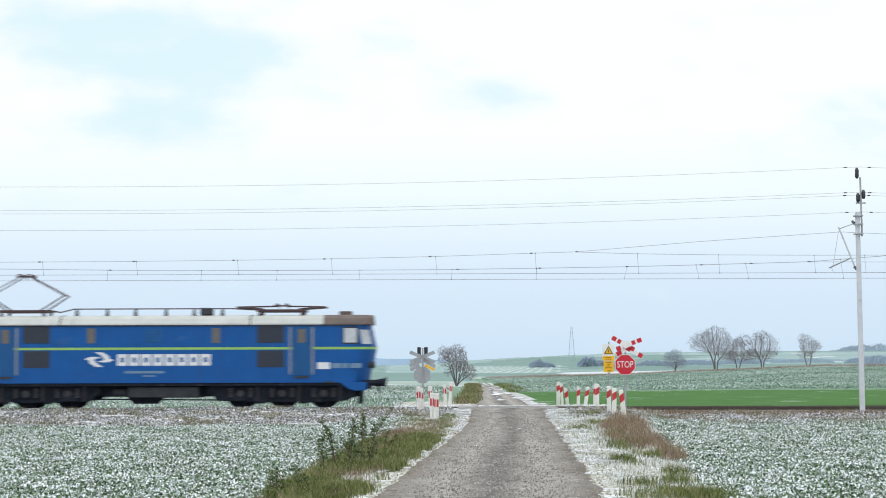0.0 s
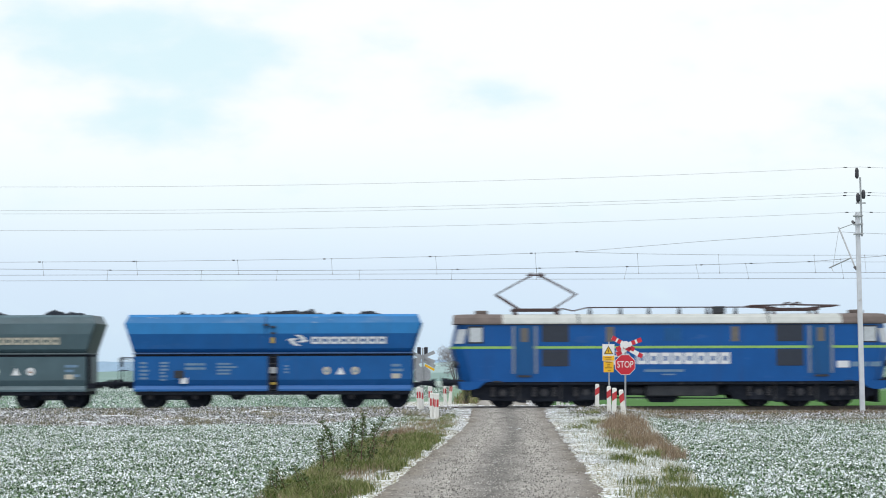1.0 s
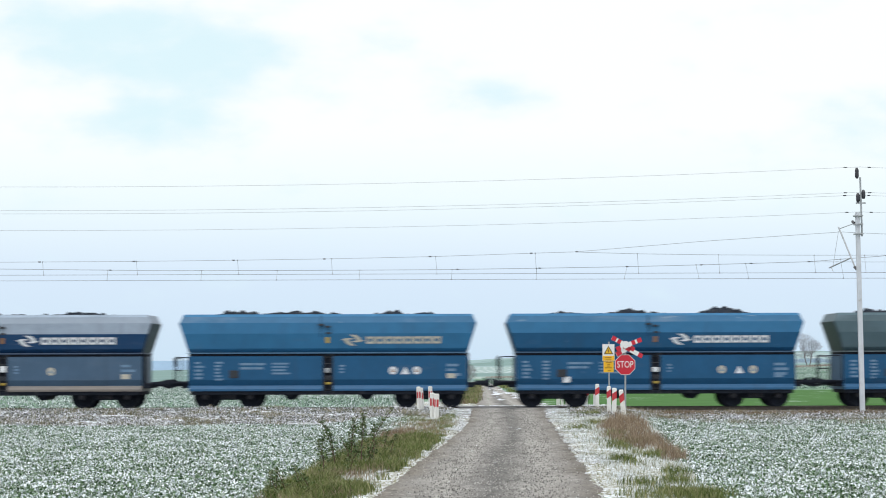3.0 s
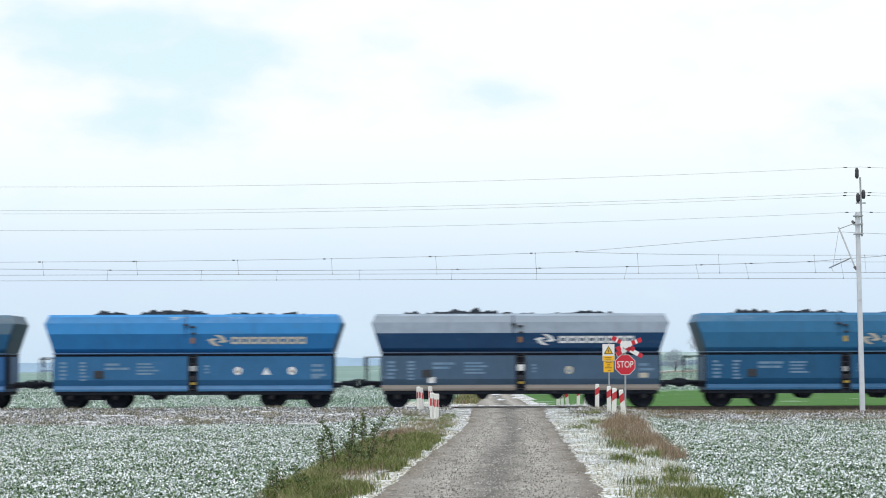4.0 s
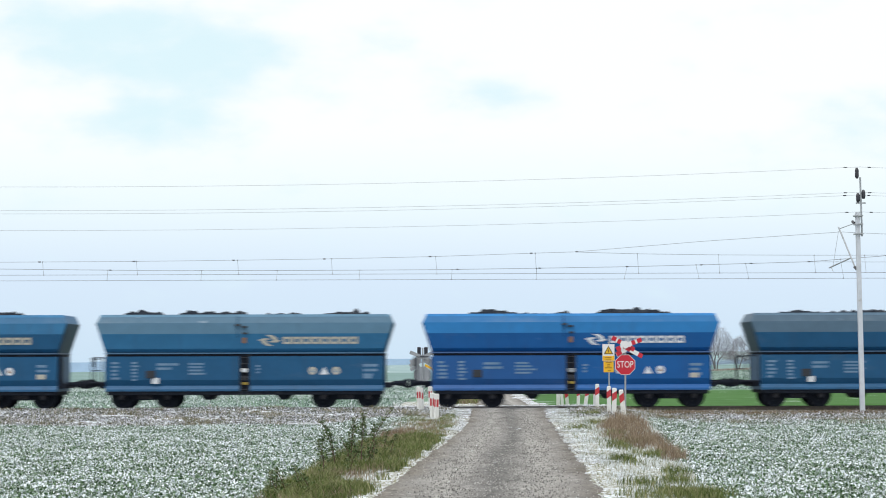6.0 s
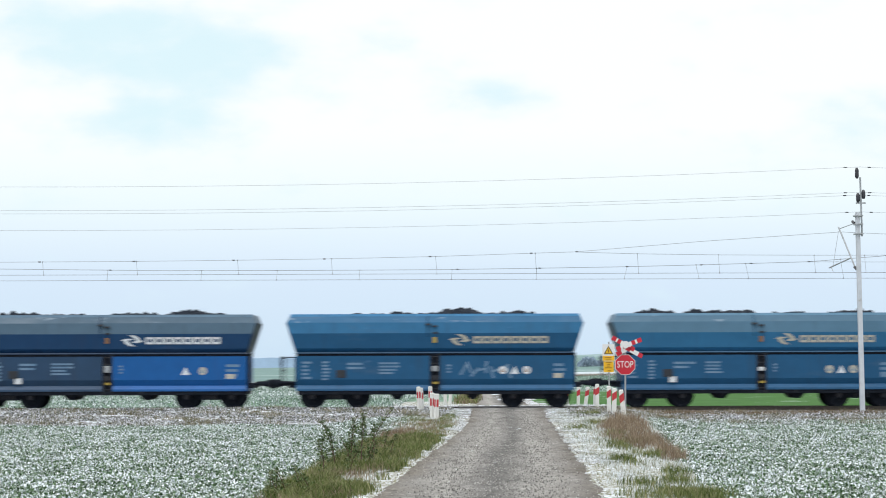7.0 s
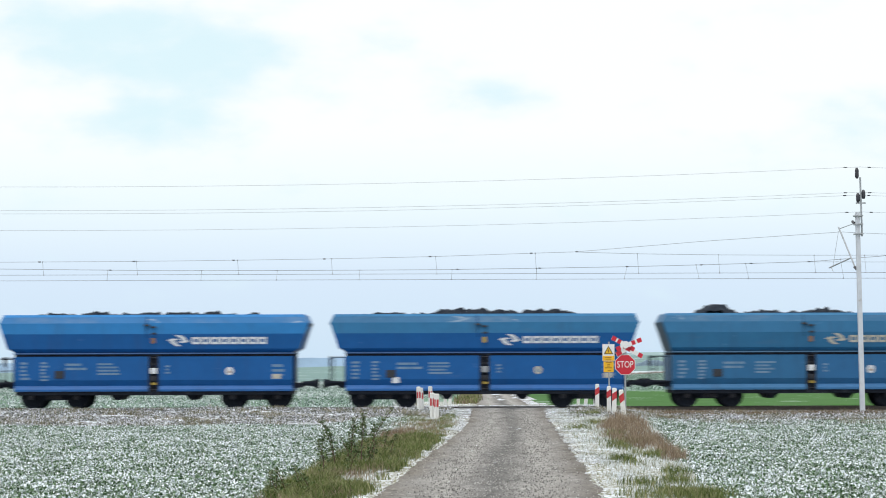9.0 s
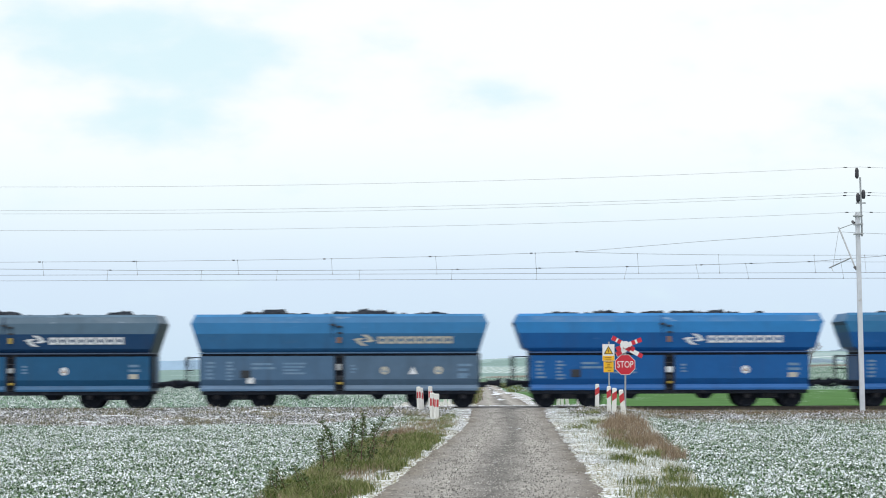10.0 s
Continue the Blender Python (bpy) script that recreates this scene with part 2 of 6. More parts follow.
def road_material():
    """Gravel: pale worn wheel ruts, darker crown and edges, stones, damp stains and a little snow."""
    m = mat("gravel_track", [(0.55, 0.54, 0.52), (0.95, 0.93, 0.90), (1.3, 1.27, 1.23)], 5.0, 0.95, bump=0.7, detail=10.0,
            spots=[((0.58, 0.57, 0.56), 2.6, 0.53, 0.14, (1, 0.5, 1)), ((0.50, 0.49, 0.48), 40.0, 0.60, 0.06), ((1.35, 1.32, 1.28), 5.0, 0.60, 0.10, (1, 0.5, 1)), ((1.7, 1.66, 1.6), 27.0, 0.63, 0.06)], contrast=0.24)
    nt = m.node_tree
    n, l = nt.nodes, nt.links
    bs = n["Principled BSDF"]
    grain = bs.inputs["Base Color"].links[0].from_socket
    uv = n.new("ShaderNodeUVMap")
    sp = n.new("ShaderNodeSeparateXYZ")
    l.new(uv.outputs[0], sp.inputs[0])
    tc = n.new("ShaderNodeTexCoord")
    nz = n.new("ShaderNodeTexNoise")
    nz.inputs["Scale"].default_value, nz.inputs["Detail"].default_value = 0.9, 6.0
    mp = n.new("ShaderNodeMapping")
    mp.inputs["Scale"].default_value = (1.0, 0.3, 1.0)
    l.new(tc.outputs["Object"], mp.inputs[0])
    l.new(mp.outputs[0], nz.inputs["Vector"])
    wob = n.new("ShaderNodeMath")
    wob.operation = "MULTIPLY_ADD"
    wob.inputs[1].default_value = 0.34
    l.new(nz.outputs[0], wob.inputs[0])
    l.new(sp.outputs["X"], wob.inputs[2])
    sh = n.new("ShaderNodeMath")
    sh.operation = "SUBTRACT"
    sh.inputs[1].default_value = 0.17
    l.new(wob.outputs[0], sh.inputs[0])
    rp = n.new("ShaderNodeValToRGB")
    el = rp.color_ramp.elements
    el[0].position, el[0].color = 0.02, (0.21, 0.195, 0.175, 1)
    el[1].position, el[1].color = 0.98, (0.17, 0.155, 0.14, 1)
    for p, c in ((0.16, (0.285, 0.28, 0.272)), (0.30, (0.385, 0.38, 0.37)), (0.42, (0.24, 0.238, 0.235)), (0.5, (0.15, 0.15, 0.15)), (0.58, (0.20, 0.20, 0.197)), (0.70, (0.385, 0.38, 0.37)), (0.86, (0.265, 0.257, 0.247))):
        k = el.new(p)
        k.color = (*c, 1)
    l.new(sh.outputs[0], rp.inputs[0])
    mul = n.new("ShaderNodeMixRGB")
    mul.blend_type = "MULTIPLY"
    mul.inputs[0].default_value = 1.0
    l.new(rp.outputs[0], mul.inputs[1])
    l.new(grain, mul.inputs[2])
    sn = n.new("ShaderNodeTexNoise")
    sn.inputs["Scale"].default_value, sn.inputs["Detail"].default_value = 0.8, 8.0
    sn.inputs["Roughness"].default_value = 0.7
    sm = n.new("ShaderNodeMapping")
    sm.inputs["Scale"].default_value = (1.0, 0.22, 1.0)
    sm.inputs["Location"].default_value = (4.3, 2.9, 0.0)
    l.new(tc.outputs["Object"], sm.inputs[0])
    l.new(sm.outputs[0], sn.inputs["Vector"])
    r3 = n.new("ShaderNodeValToRGB")
    r3.color_ramp.elements[0].position, r3.color_ramp.elements[1].position = 0.655, 0.695
    mr = n.new("ShaderNodeMapRange")
    mr.inputs["From Min"].default_value, mr.inputs["From Max"].default_value = 86.0, 130.0
    mr.inputs["To Min"].default_value, mr.inputs["To Max"].default_value = 0.0, 0.135
    l.new(sp.outputs["Y"], mr.inputs["Value"])
    sa = n.new("ShaderNodeMath")
    l.new(sn.outputs[0], sa.inputs[0])
    l.new(mr.outputs[0], sa.inputs[1])
    ruts = n.new("ShaderNodeMath")
    ruts.operation = "MULTIPLY_ADD"
    ruts.inputs[1].default_value = -0.45
    l.new(rp.outputs[0], ruts.inputs[0])
    l.new(sa.outputs[0], ruts.inputs[2])
    lift = n.new("ShaderNodeMath")
    lift.inputs[1].default_value = 0.10
    l.new(ruts.outputs[0], lift.inputs[0])
    l.new(lift.outputs[0], r3.inputs[0])
    mx = n.new("ShaderNodeMixRGB")
    mx.inputs[2].default_value = (*SNOW, 1)
    l.new(r3.outputs[0], mx.inputs[0])
    l.new(mul.outputs[0], mx.inputs[1])
    l.new(mx.outputs[0], bs.inputs["Base Color"])
    return m


M_ROAD = road_material()


# ---- mesh helpers ----
def part(name, bm, material, parent=None, label="", smooth=False):
    me = bpy.data.meshes.new(name)
    if smooth:
        for f in bm.faces:
            f.smooth = True
    bmesh.ops.recalc_face_normals(bm, faces=bm.faces)
    bm.to_mesh(me)
    bm.free()
    for mm in material if isinstance(material, (list, tuple)) else [material]:
        me.materials.append(mm)
    ob = new(name, me)
    if parent is not None:
        ob.parent = parent
    if label:
        ob["label"] = label
    return ob


def raw(name, verts, faces, material, parent=None):
    me = bpy.data.meshes.new(name)
    me.from_pydata(verts, [], faces)
    me.update()
    for mm in material if isinstance(material, (list, tuple)) else [material]:
        me.materials.append(mm)
    ob = new(name, me)
    if parent is not None:
        ob.parent = parent
    return ob


def box(bm, x0, x1, y0, y1, z0, z1, bevel=0.0, m=None):
    b2 = bmesh.new()
    bmesh.ops.create_cube(b2, size=1.0, matrix=Matrix.Translation(((x0 + x1) / 2, (y0 + y1) / 2, (z0 + z1) / 2)) @ Matrix.Diagonal((abs(x1 - x0), abs(y1 - y0), abs(z1 - z0), 1)))
    if bevel:
        bmesh.ops.bevel(b2, geom=list(b2.edges), offset=bevel, segments=1, affect="EDGES")
    if m is not None:
        bmesh.ops.transform(b2, matrix=m, verts=b2.verts)
    join(bm, b2)
    return bm


def join(bm, b2):
    vm = {v: bm.verts.new(v.co) for v in b2.verts}
    for f in b2.faces:
        bm.faces.new([vm[v] for v in f.verts])
    b2.free()


def tube(bm, pts, r, n=8):
    """A tube along a line of points; r is one radius or one for each point."""
    pts = [Vector(p) for p in pts]
    rs = r if isinstance(r, (list, tuple)) else [r] * len(pts)
    rings = []
    for i, p in enumerate(pts):
        d = (pts[min(i + 1, len(pts) - 1)] - pts[max(i - 1, 0)]).normalized()
        a = d.cross(Vector((0, 0, 1)) if abs(d.z) < 0.9 else Vector((1, 0, 0))).normalized()
        b = d.cross(a)
        rings.append([bm.verts.new(p + (a * math.cos(2 * math.pi * k / n) + b * math.sin(2 * math.pi * k / n)) * rs[i]) for k in range(n)])
    for r0, r1 in zip(rings, rings[1:]):
        for k in range(n):
            bm.faces.new((r0[k], r0[(k + 1) % n], r1[(k + 1) % n], r1[k]))
    bm.faces.new(rings[0])
    bm.faces.new(rings[-1][::-1])
    return bm


def prism(bm, poly, y0, y1):
    """A flat plate: the outline poly in x, z drawn from y0 to y1."""
    a = [bm.verts.new((x, y0, z)) for x, z in poly]
    b = [bm.verts.new((x, y1, z)) for x, z in poly]
    bm.faces.new(a)
    bm.faces.new(b[::-1])
    for i in range(len(poly)):
        j = (i + 1) % len(poly)
        bm.faces.new((a[i], b[i], b[j], a[j]))
    return bm


def loft(bm, rings, cap0=True, cap1=True):
    vs = [[bm.verts.new(p) for p in r] for r in rings]
    n = len(vs[0])
    for r0, r1 in zip(vs, vs[1:]):
        for k in range(n):
            bm.faces.new((r0[k], r0[(k + 1) % n], r1[(k + 1) % n], r1[k]))
    if cap0:
        bm.faces.new(vs[0])
    if cap1:
        bm.faces.new(vs[-1][::-1])
    return bm


def disc(cx, cz, r, n=16):
    return [(cx + r * math.cos(2 * math.pi * i / n), cz + r * math.sin(2 * math.pi * i / n)) for i in range(n)]


def thing(name, label, category, group="", at=(0, 0, 0), kind=""):
    ob = new(name)
    ob.empty_display_size = 0.2
    ob.location = at
    return tagged(ob, label, category, group, kind)


# ---- ground: one sheet from behind the camera to the horizon ----
TRACK_A, TRACK_B = 81.5, 85.5
FAR_DROP = -0.10  # the far track lies this much lower
ROAD_Y = [-200, 0, 30, 78, 90, 120, 200, 300, 420]
ROAD_X = [-8.2, -0.5, 0.75, 2.69, 3.15, 3.6, 4.4, 5.0, 5.2]
KNOT_Y = [95, 150, 250, 350, 450, 700, 1000, 1400, 2000, 3500, 6000]
BEARINGS = [-0.2, -0.02, 0.03, 0.10, 0.2]
KNOT_Z = [[-0.35, -0.40, -0.80, -1.1, -1.2, -2.5, -3.5, -5, -8, -20, -40],
          [-0.35, -0.45, -0.75, -1.0, -1.5, -2.0, -1.8, -1.5, -1, -12, -40],
          [-0.35, -0.45, -0.80, -1.15, -1.6, -1.9, -1.2, 1.5, 5.5, -8, -40],
          [-0.30, -0.40, -0.50, -0.62, -1.1, -1.5, 0.2, 5.5, 11.5, 2, -40],
          [-0.25, -0.35, 0.12, 0.85, 0.3, -0.6, 1.4, 7.0, 12.5, 2, -40]]


EDGE_Y = [-60, 0, 30, 37, 43, 48, 56, 64, 73, 80, 90, 111, 161, 227, 420]
EDGE_LEFT = [-6.0, -2.7, -1.30, -0.90, -0.52, -0.15, 0.38, 0.74, 0.92, 1.10, 1.35, 1.85, 3.0, 4.0, 4.2]
EDGE_RIGHT = [0.3, 1.9, 2.70, 2.96, 3.14, 3.28, 3.50, 3.72, 4.05, 4.40, 4.55, 4.7, 5.2, 6.0, 6.2]


def road_x(y):
    return float(np.interp(y, ROAD_Y, ROAD_X))


def road_left(y):
    return float(np.interp(y, EDGE_Y, EDGE_LEFT))


def road_right(y):
    return float(np.interp(y, EDGE_Y, EDGE_RIGHT))


def height(x, y):
    if y < 95:
        z = -0.36
        d = abs(x - road_x(y))
        zr = np.interp(y, [0, 30, 76, 86, 91], [-0.36, -0.27, -0.03, -0.05, -0.25])
        z = z + (zr - z) * max(0.0, min(1.0, (np.interp(y, [50, 66], [4.2, 6.6]) - d) / 2.0))
        bank = np.interp(y, [68.5, 77.5, 79, 88.2, 91, 95], [0, 1, 1, 1, 0.6, 0])
        zb = np.interp(y, [86, 91], [-0.03, -0.25]) if d < 2.4 else (0.03 * min(1.0, (-x - 0.5) / 3) - 0.07 + 0.09 * noise.noise((x * 0.45, y * 0.3, 1)) + 0.06 * noise.noise((x * 1.7, y * 0.9, 8)) if x < 0 and y < 79.6 else (-0.22 if y < 83.5 else -0.30))
        if y < 90:
            z = z + (max(zb, z) - z) * bank
        z += 0.05 * noise.noise((x * 0.35, y * 0.35, 0)) * (0.3 if d < 2 else 1.0)
        return float(z)
    u = max(-0.3, min(0.3, x / y))
    z = float(np.interp(u, BEARINGS, [np.interp(y, KNOT_Y, k) for k in KNOT_Z]))
    near = min(1.0, (y - 95) / 40)
    return float(z + near * 0.06 * noise.noise((x * 0.06, y * 0.06, 3)) * (1 + y / 250))


def spread(a, b, n, k=1.0):
    return [a + (b - a) * ((i / n) ** k) for i in range(n + 1)]


def ground():
    xs = sorted(set([-v for v in spread(26, 2600, 46, 2.4)] + spread(-26, 26, 130) + spread(26, 2600, 46, 2.4)))
    ys = sorted(set(spread(-300, 20, 24) + spread(20, 95, 190) + spread(95, 5200, 120, 2.6)))
    verts = [(x, y, height(x, y)) for y in ys for x in xs]
    faces, idx = [], []
    n = len(xs)
    for j in range(len(ys) - 1):
        for i in range(n - 1):
            faces.append((j * n + i, j * n + i + 1, (j + 1) * n + i + 1, (j + 1) * n + i))
            x, y = (xs[i] + xs[i + 1]) / 2, (ys[j] + ys[j + 1]) / 2
            idx.append(zone(x, y))
    g = raw("ground", verts, faces, [M_SOIL, M_VERGE, M_TRACKSIDE, M_GREEN, M_SPECKLE, M_PALE, M_FARGREEN, M_SNOWFIELD, M_HILL, M_STRIPES])
    g.data.polygons.foreach_set("material_index", idx)
    g.data.polygons.foreach_set("use_smooth", [True] * len(idx))
    tagged(g, "snow-dusted farmland with crop fields and verges", "ground", kind="structure")


def zone(x, y):
    d = x - road_x(y)
    u = x / max(y, 1)
    if y < (68.2 if x < 2 else 70.6) + 0.9 * noise.noise((x * 0.4, 0, 7)):
        return 1 if -3.75 + max(0, y - 38) * 0.016 < d < 3.6 + max(0, y - 30) * 0.04 + 0.4 * noise.noise((0, y * 0.3, 2)) else 0
    if y < 92:
        return 2
    if d > 0:
        if y < 91.5:
            return 2
        if y < 152:
            return 3 if x > road_right(y) + 0.7 + 0.4 * noise.noise((x, y * 0.2, 3)) else 2
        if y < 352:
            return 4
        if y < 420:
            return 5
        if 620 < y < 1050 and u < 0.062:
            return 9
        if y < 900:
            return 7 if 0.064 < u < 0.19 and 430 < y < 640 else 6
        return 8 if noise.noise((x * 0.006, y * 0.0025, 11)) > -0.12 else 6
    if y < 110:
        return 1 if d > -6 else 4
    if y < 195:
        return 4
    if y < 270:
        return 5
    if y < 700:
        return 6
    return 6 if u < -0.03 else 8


ground()


def road():
    """Gravel track over the crossing: crowned middle between two worn wheel ruts, ragged edges."""
    ys = spread(-60, 20, 16) + spread(20, 95, 300)[1:] + spread(95, 238, 60)[1:]
    off = [-1.86, -1.66, -1.4, -1.1, -0.8, -0.5, -0.2, 0.1, 0.4, 0.7, 1.0, 1.3, 1.62, 1.86]  # across a track 3.72 m wide
    verts, faces = [], []
    for y in ys:
        c, wide = (road_left(y) + road_right(y)) / 2, (road_right(y) - road_left(y)) / 3.72
        for k, o in enumerate(off):
            rag = 0.34 * noise.noise((k // 7 * 9.0, y * 0.5, 1)) + 0.26 * noise.noise((k // 7 * 5.0, y * 2.1, 4)) if k in (0, len(off) - 1) else 0
            rut = -0.03 * (math.exp(-((abs(o) - 0.85) / 0.25) ** 2))
            edge = -0.05 if k in (0, len(off) - 1) else 0.03
            x = c + o * wide + rag
            z = height(c + o * wide, y) + edge + rut + 0.012 * noise.noise((x * 2, y * 2, 0))
            if y < 24:
                z += 0.08
            if TRACK_A - 1.6 < y < TRACK_B + 1.6:
                z = -0.012 + float(np.interp(y, [TRACK_A + 1.75, TRACK_B - 1.75], [0, FAR_DROP]))
            verts.append((x, y, z))
    n = len(off)
    for j in range(len(ys) - 1):
        for i in range(n - 1):
            faces.append((j * n + i, j * n + i + 1, (j + 1) * n + i + 1, (j + 1) * n + i))
    r = raw("road", verts, faces, M_ROAD)
    r.data.polygons.foreach_set("use_smooth", [True] * len(faces))
    lay = r.data.uv_layers.new(name="UVMap")
    uvs = np.zeros((len(faces) * 4, 2))
    vi = np.array(faces).reshape(-1)
    uvs[:, 0] = (np.array(off)[vi % n] + 1.86) / 3.72
    uvs[:, 1] = np.array(ys)[vi // n]
    lay.data.foreach_set("uv", uvs.reshape(-1))
    tagged(r, "rutted grey gravel farm track with snow patches", "road", kind="structure")


road()


def ridge(name, dist, x0, x1, zs, seed):
    """Far wooded ridge with an uneven crest."""
    bm = bmesh.new()
    n = 90
    fr, bk = [], []
    for i in range(n + 1):
        x = x0 + (x1 - x0) * i / n
        h = float(np.interp(i / n, np.linspace(0, 1, len(zs)), zs)) + 2.2 * noise.noise((i * 0.35, seed, 0)) + 0.8 * noise.noise((i * 1.1, seed, 5))
        fr.append([bm.verts.new((x, dist, -60)), bm.verts.new((x, dist + 60, h))])
        bk.append(bm.verts.new((x, dist + 300, -60)))
    for i in range(n):
        bm.faces.new((fr[i][0], fr[i + 1][0], fr[i + 1][1], fr[i][1]))
        bm.faces.new((fr[i][1], fr[i + 1][1], bk[i + 1], bk[i]))
    tagged(part(name, bm, M_FAR), "far wooded ridge with haze painted as blue-grey", "ridge", kind="structure")


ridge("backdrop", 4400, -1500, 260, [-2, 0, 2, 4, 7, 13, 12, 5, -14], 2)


# ---- railway ----
def railway():
    for name, yc, dz in (("ballast_bed", TRACK_A, 0.0), ("ballast_bed", TRACK_B, FAR_DROP)):
        bm = bmesh.new()
        for x0, x1 in ((-330, 0.55), (4.9, 330)):
            w = 1.95
            ys = [-w - 0.3, -1.3, -0.9, -0.6, 0.6, 0.9, 1.3, w + 0.3] if yc == TRACK_B else [-w - 0.3, -1.3, -0.9, -0.6, 0.6, 0.9, 1.3, w]
            zs = [-0.34, -0.17, -0.16, -0.19, -0.19, -0.16, -0.17, -0.34]
            loft(bm, [[(x, yc + a, b + dz) for a, b in zip(ys, zs)] + [(x, yc + ys[-1], -0.6), (x, yc + ys[0], -0.6)] for x in (x0, x1)])
        tagged(part(name, bm, M_BALLAST), "bed of grey-brown crushed stone dusted with snow", "ballast", kind="structure")
        for s in (-0.755, 0.755):
            bm = bmesh.new()
            prof = [(-0.075, -0.172), (0.075, -0.172), (0.075, -0.16), (0.012, -0.135), (0.012, -0.045), (0.036, -0.035), (0.036, -0.004), (0.03, 0.0), (-0.03, 0.0), (-0.036, -0.004), (-0.036, -0.035), (-0.012, -0.045), (-0.012, -0.135), (-0.075, -0.16)]
            loft(bm, [[(x, yc + s + a, b + dz) for a, b in prof] for x in (-330, 330)])
            tagged(part("rail", bm, M_RAIL), "dark worn steel rail on concrete sleepers", "rail", "rails of the two tracks", kind="structure")


railway()


# ---- crossing furniture ----
def octagon(r, cx=0.0, cz=0.0):
    return [(cx + r * math.cos(math.pi / 8 + i * math.pi / 4), cz + r * math.sin(math.pi / 8 + i * math.pi / 4)) for i in range(8)]


def bar_poly(cx, cz, length, width, deg, shift=0.0):
    c, s = math.cos(radians(deg)), math.sin(radians(deg))
    pts = [(-length / 2 + shift, -width / 2), (length / 2 + shift, -width / 2), (length / 2 + shift, width / 2), (-length / 2 + shift, width / 2)]
    return [(cx + a * c - b * s, cz + a * s + b * c) for a, b in pts]


def cross_arm(parent, cx, cz, length, deg, bands, face, y):
    """One arm of the crossing cross: white board with red bands on its front."""
    bm = prism(bmesh.new(), bar_poly(cx, cz, length, 0.17, deg), y, y + 0.02)
    arm = part("cross_arm", bm, M_SIGNWHITE if face else M_GALV, parent)
    if face:
        for s0, ln in bands:
            bm = prism(bmesh.new(), bar_poly(cx, cz, ln, 0.172, deg, s0), y - 0.006, y - 0.001)
            part("red_band", bm, M_SIGNRED, arm)


def stop_sign():
    z0 = height(7.07, 74)
    t = thing("stop_sign", "red octagonal stop sign under a red-white crossing cross", "traffic sign", at=(7.07, 74, 0))
    part("post", tube(bmesh.new(), [(0, 0.05, z0 - 0.2), (0.02, 0.05, 2.62)], 0.035, 10), M_GALV, t)
    disc_ = part("octagon", prism(bmesh.new(), octagon(0.425, 0, 1.80), -0.02, 0.0), M_SIGNWHITE, t, "white-rimmed red octagon")
    part("red_face", prism(bmesh.new(), octagon(0.405, 0, 1.80), -0.026, -0.021), M_SIGNRED, disc_)
    cu = bpy.data.curves.new("word", "FONT")
    cu.body, cu.size, cu.align_x, cu.align_y, cu.extrude = "STOP", 0.36, "CENTER", "CENTER", 0.002
    cu.materials.append(M_SIGNWHITE)
    w = new("word", cu)
    w.parent = disc_
    w.matrix_local = Matrix.Translation((0, -0.031, 1.80)) @ Euler((radians(90), 0, 0)).to_matrix().to_4x4() @ Matrix.Diagonal((0.74, 1, 1, 1))
    for (x0, z0_), (x1, z1_), yy in (((-0.50, 2.86), (0.36, 2.38), -0.03), ((-0.34, 2.40), (0.64, 2.78), -0.055), ((-0.34, 2.19), (0.06, 2.41), -0.03), ((0.05, 2.46), (0.67, 2.12), -0.03)):
        ln = math.hypot(x1 - x0, z1_ - z0_)
        deg = math.degrees(math.atan2(z1_ - z0_, x1 - x0))
        bands = [(s * (ln / 2 - 0.09), 0.18) for s in (-1, 1)] if ln > 0.5 else [(-ln / 2 + 0.12, 0.22)]
        if ln > 0.8:
            bands += [(-ln * 0.18, 0.14), (ln * 0.18, 0.14)]
        cross_arm(t, (x0 + x1) / 2, (z0_ + z1_) / 2, ln, deg, bands, True, yy)
    part("centre_plate", prism(bmesh.new(), octagon(0.15, 0.02, 2.58), -0.075, -0.068), M_SIGNWHITE, t)


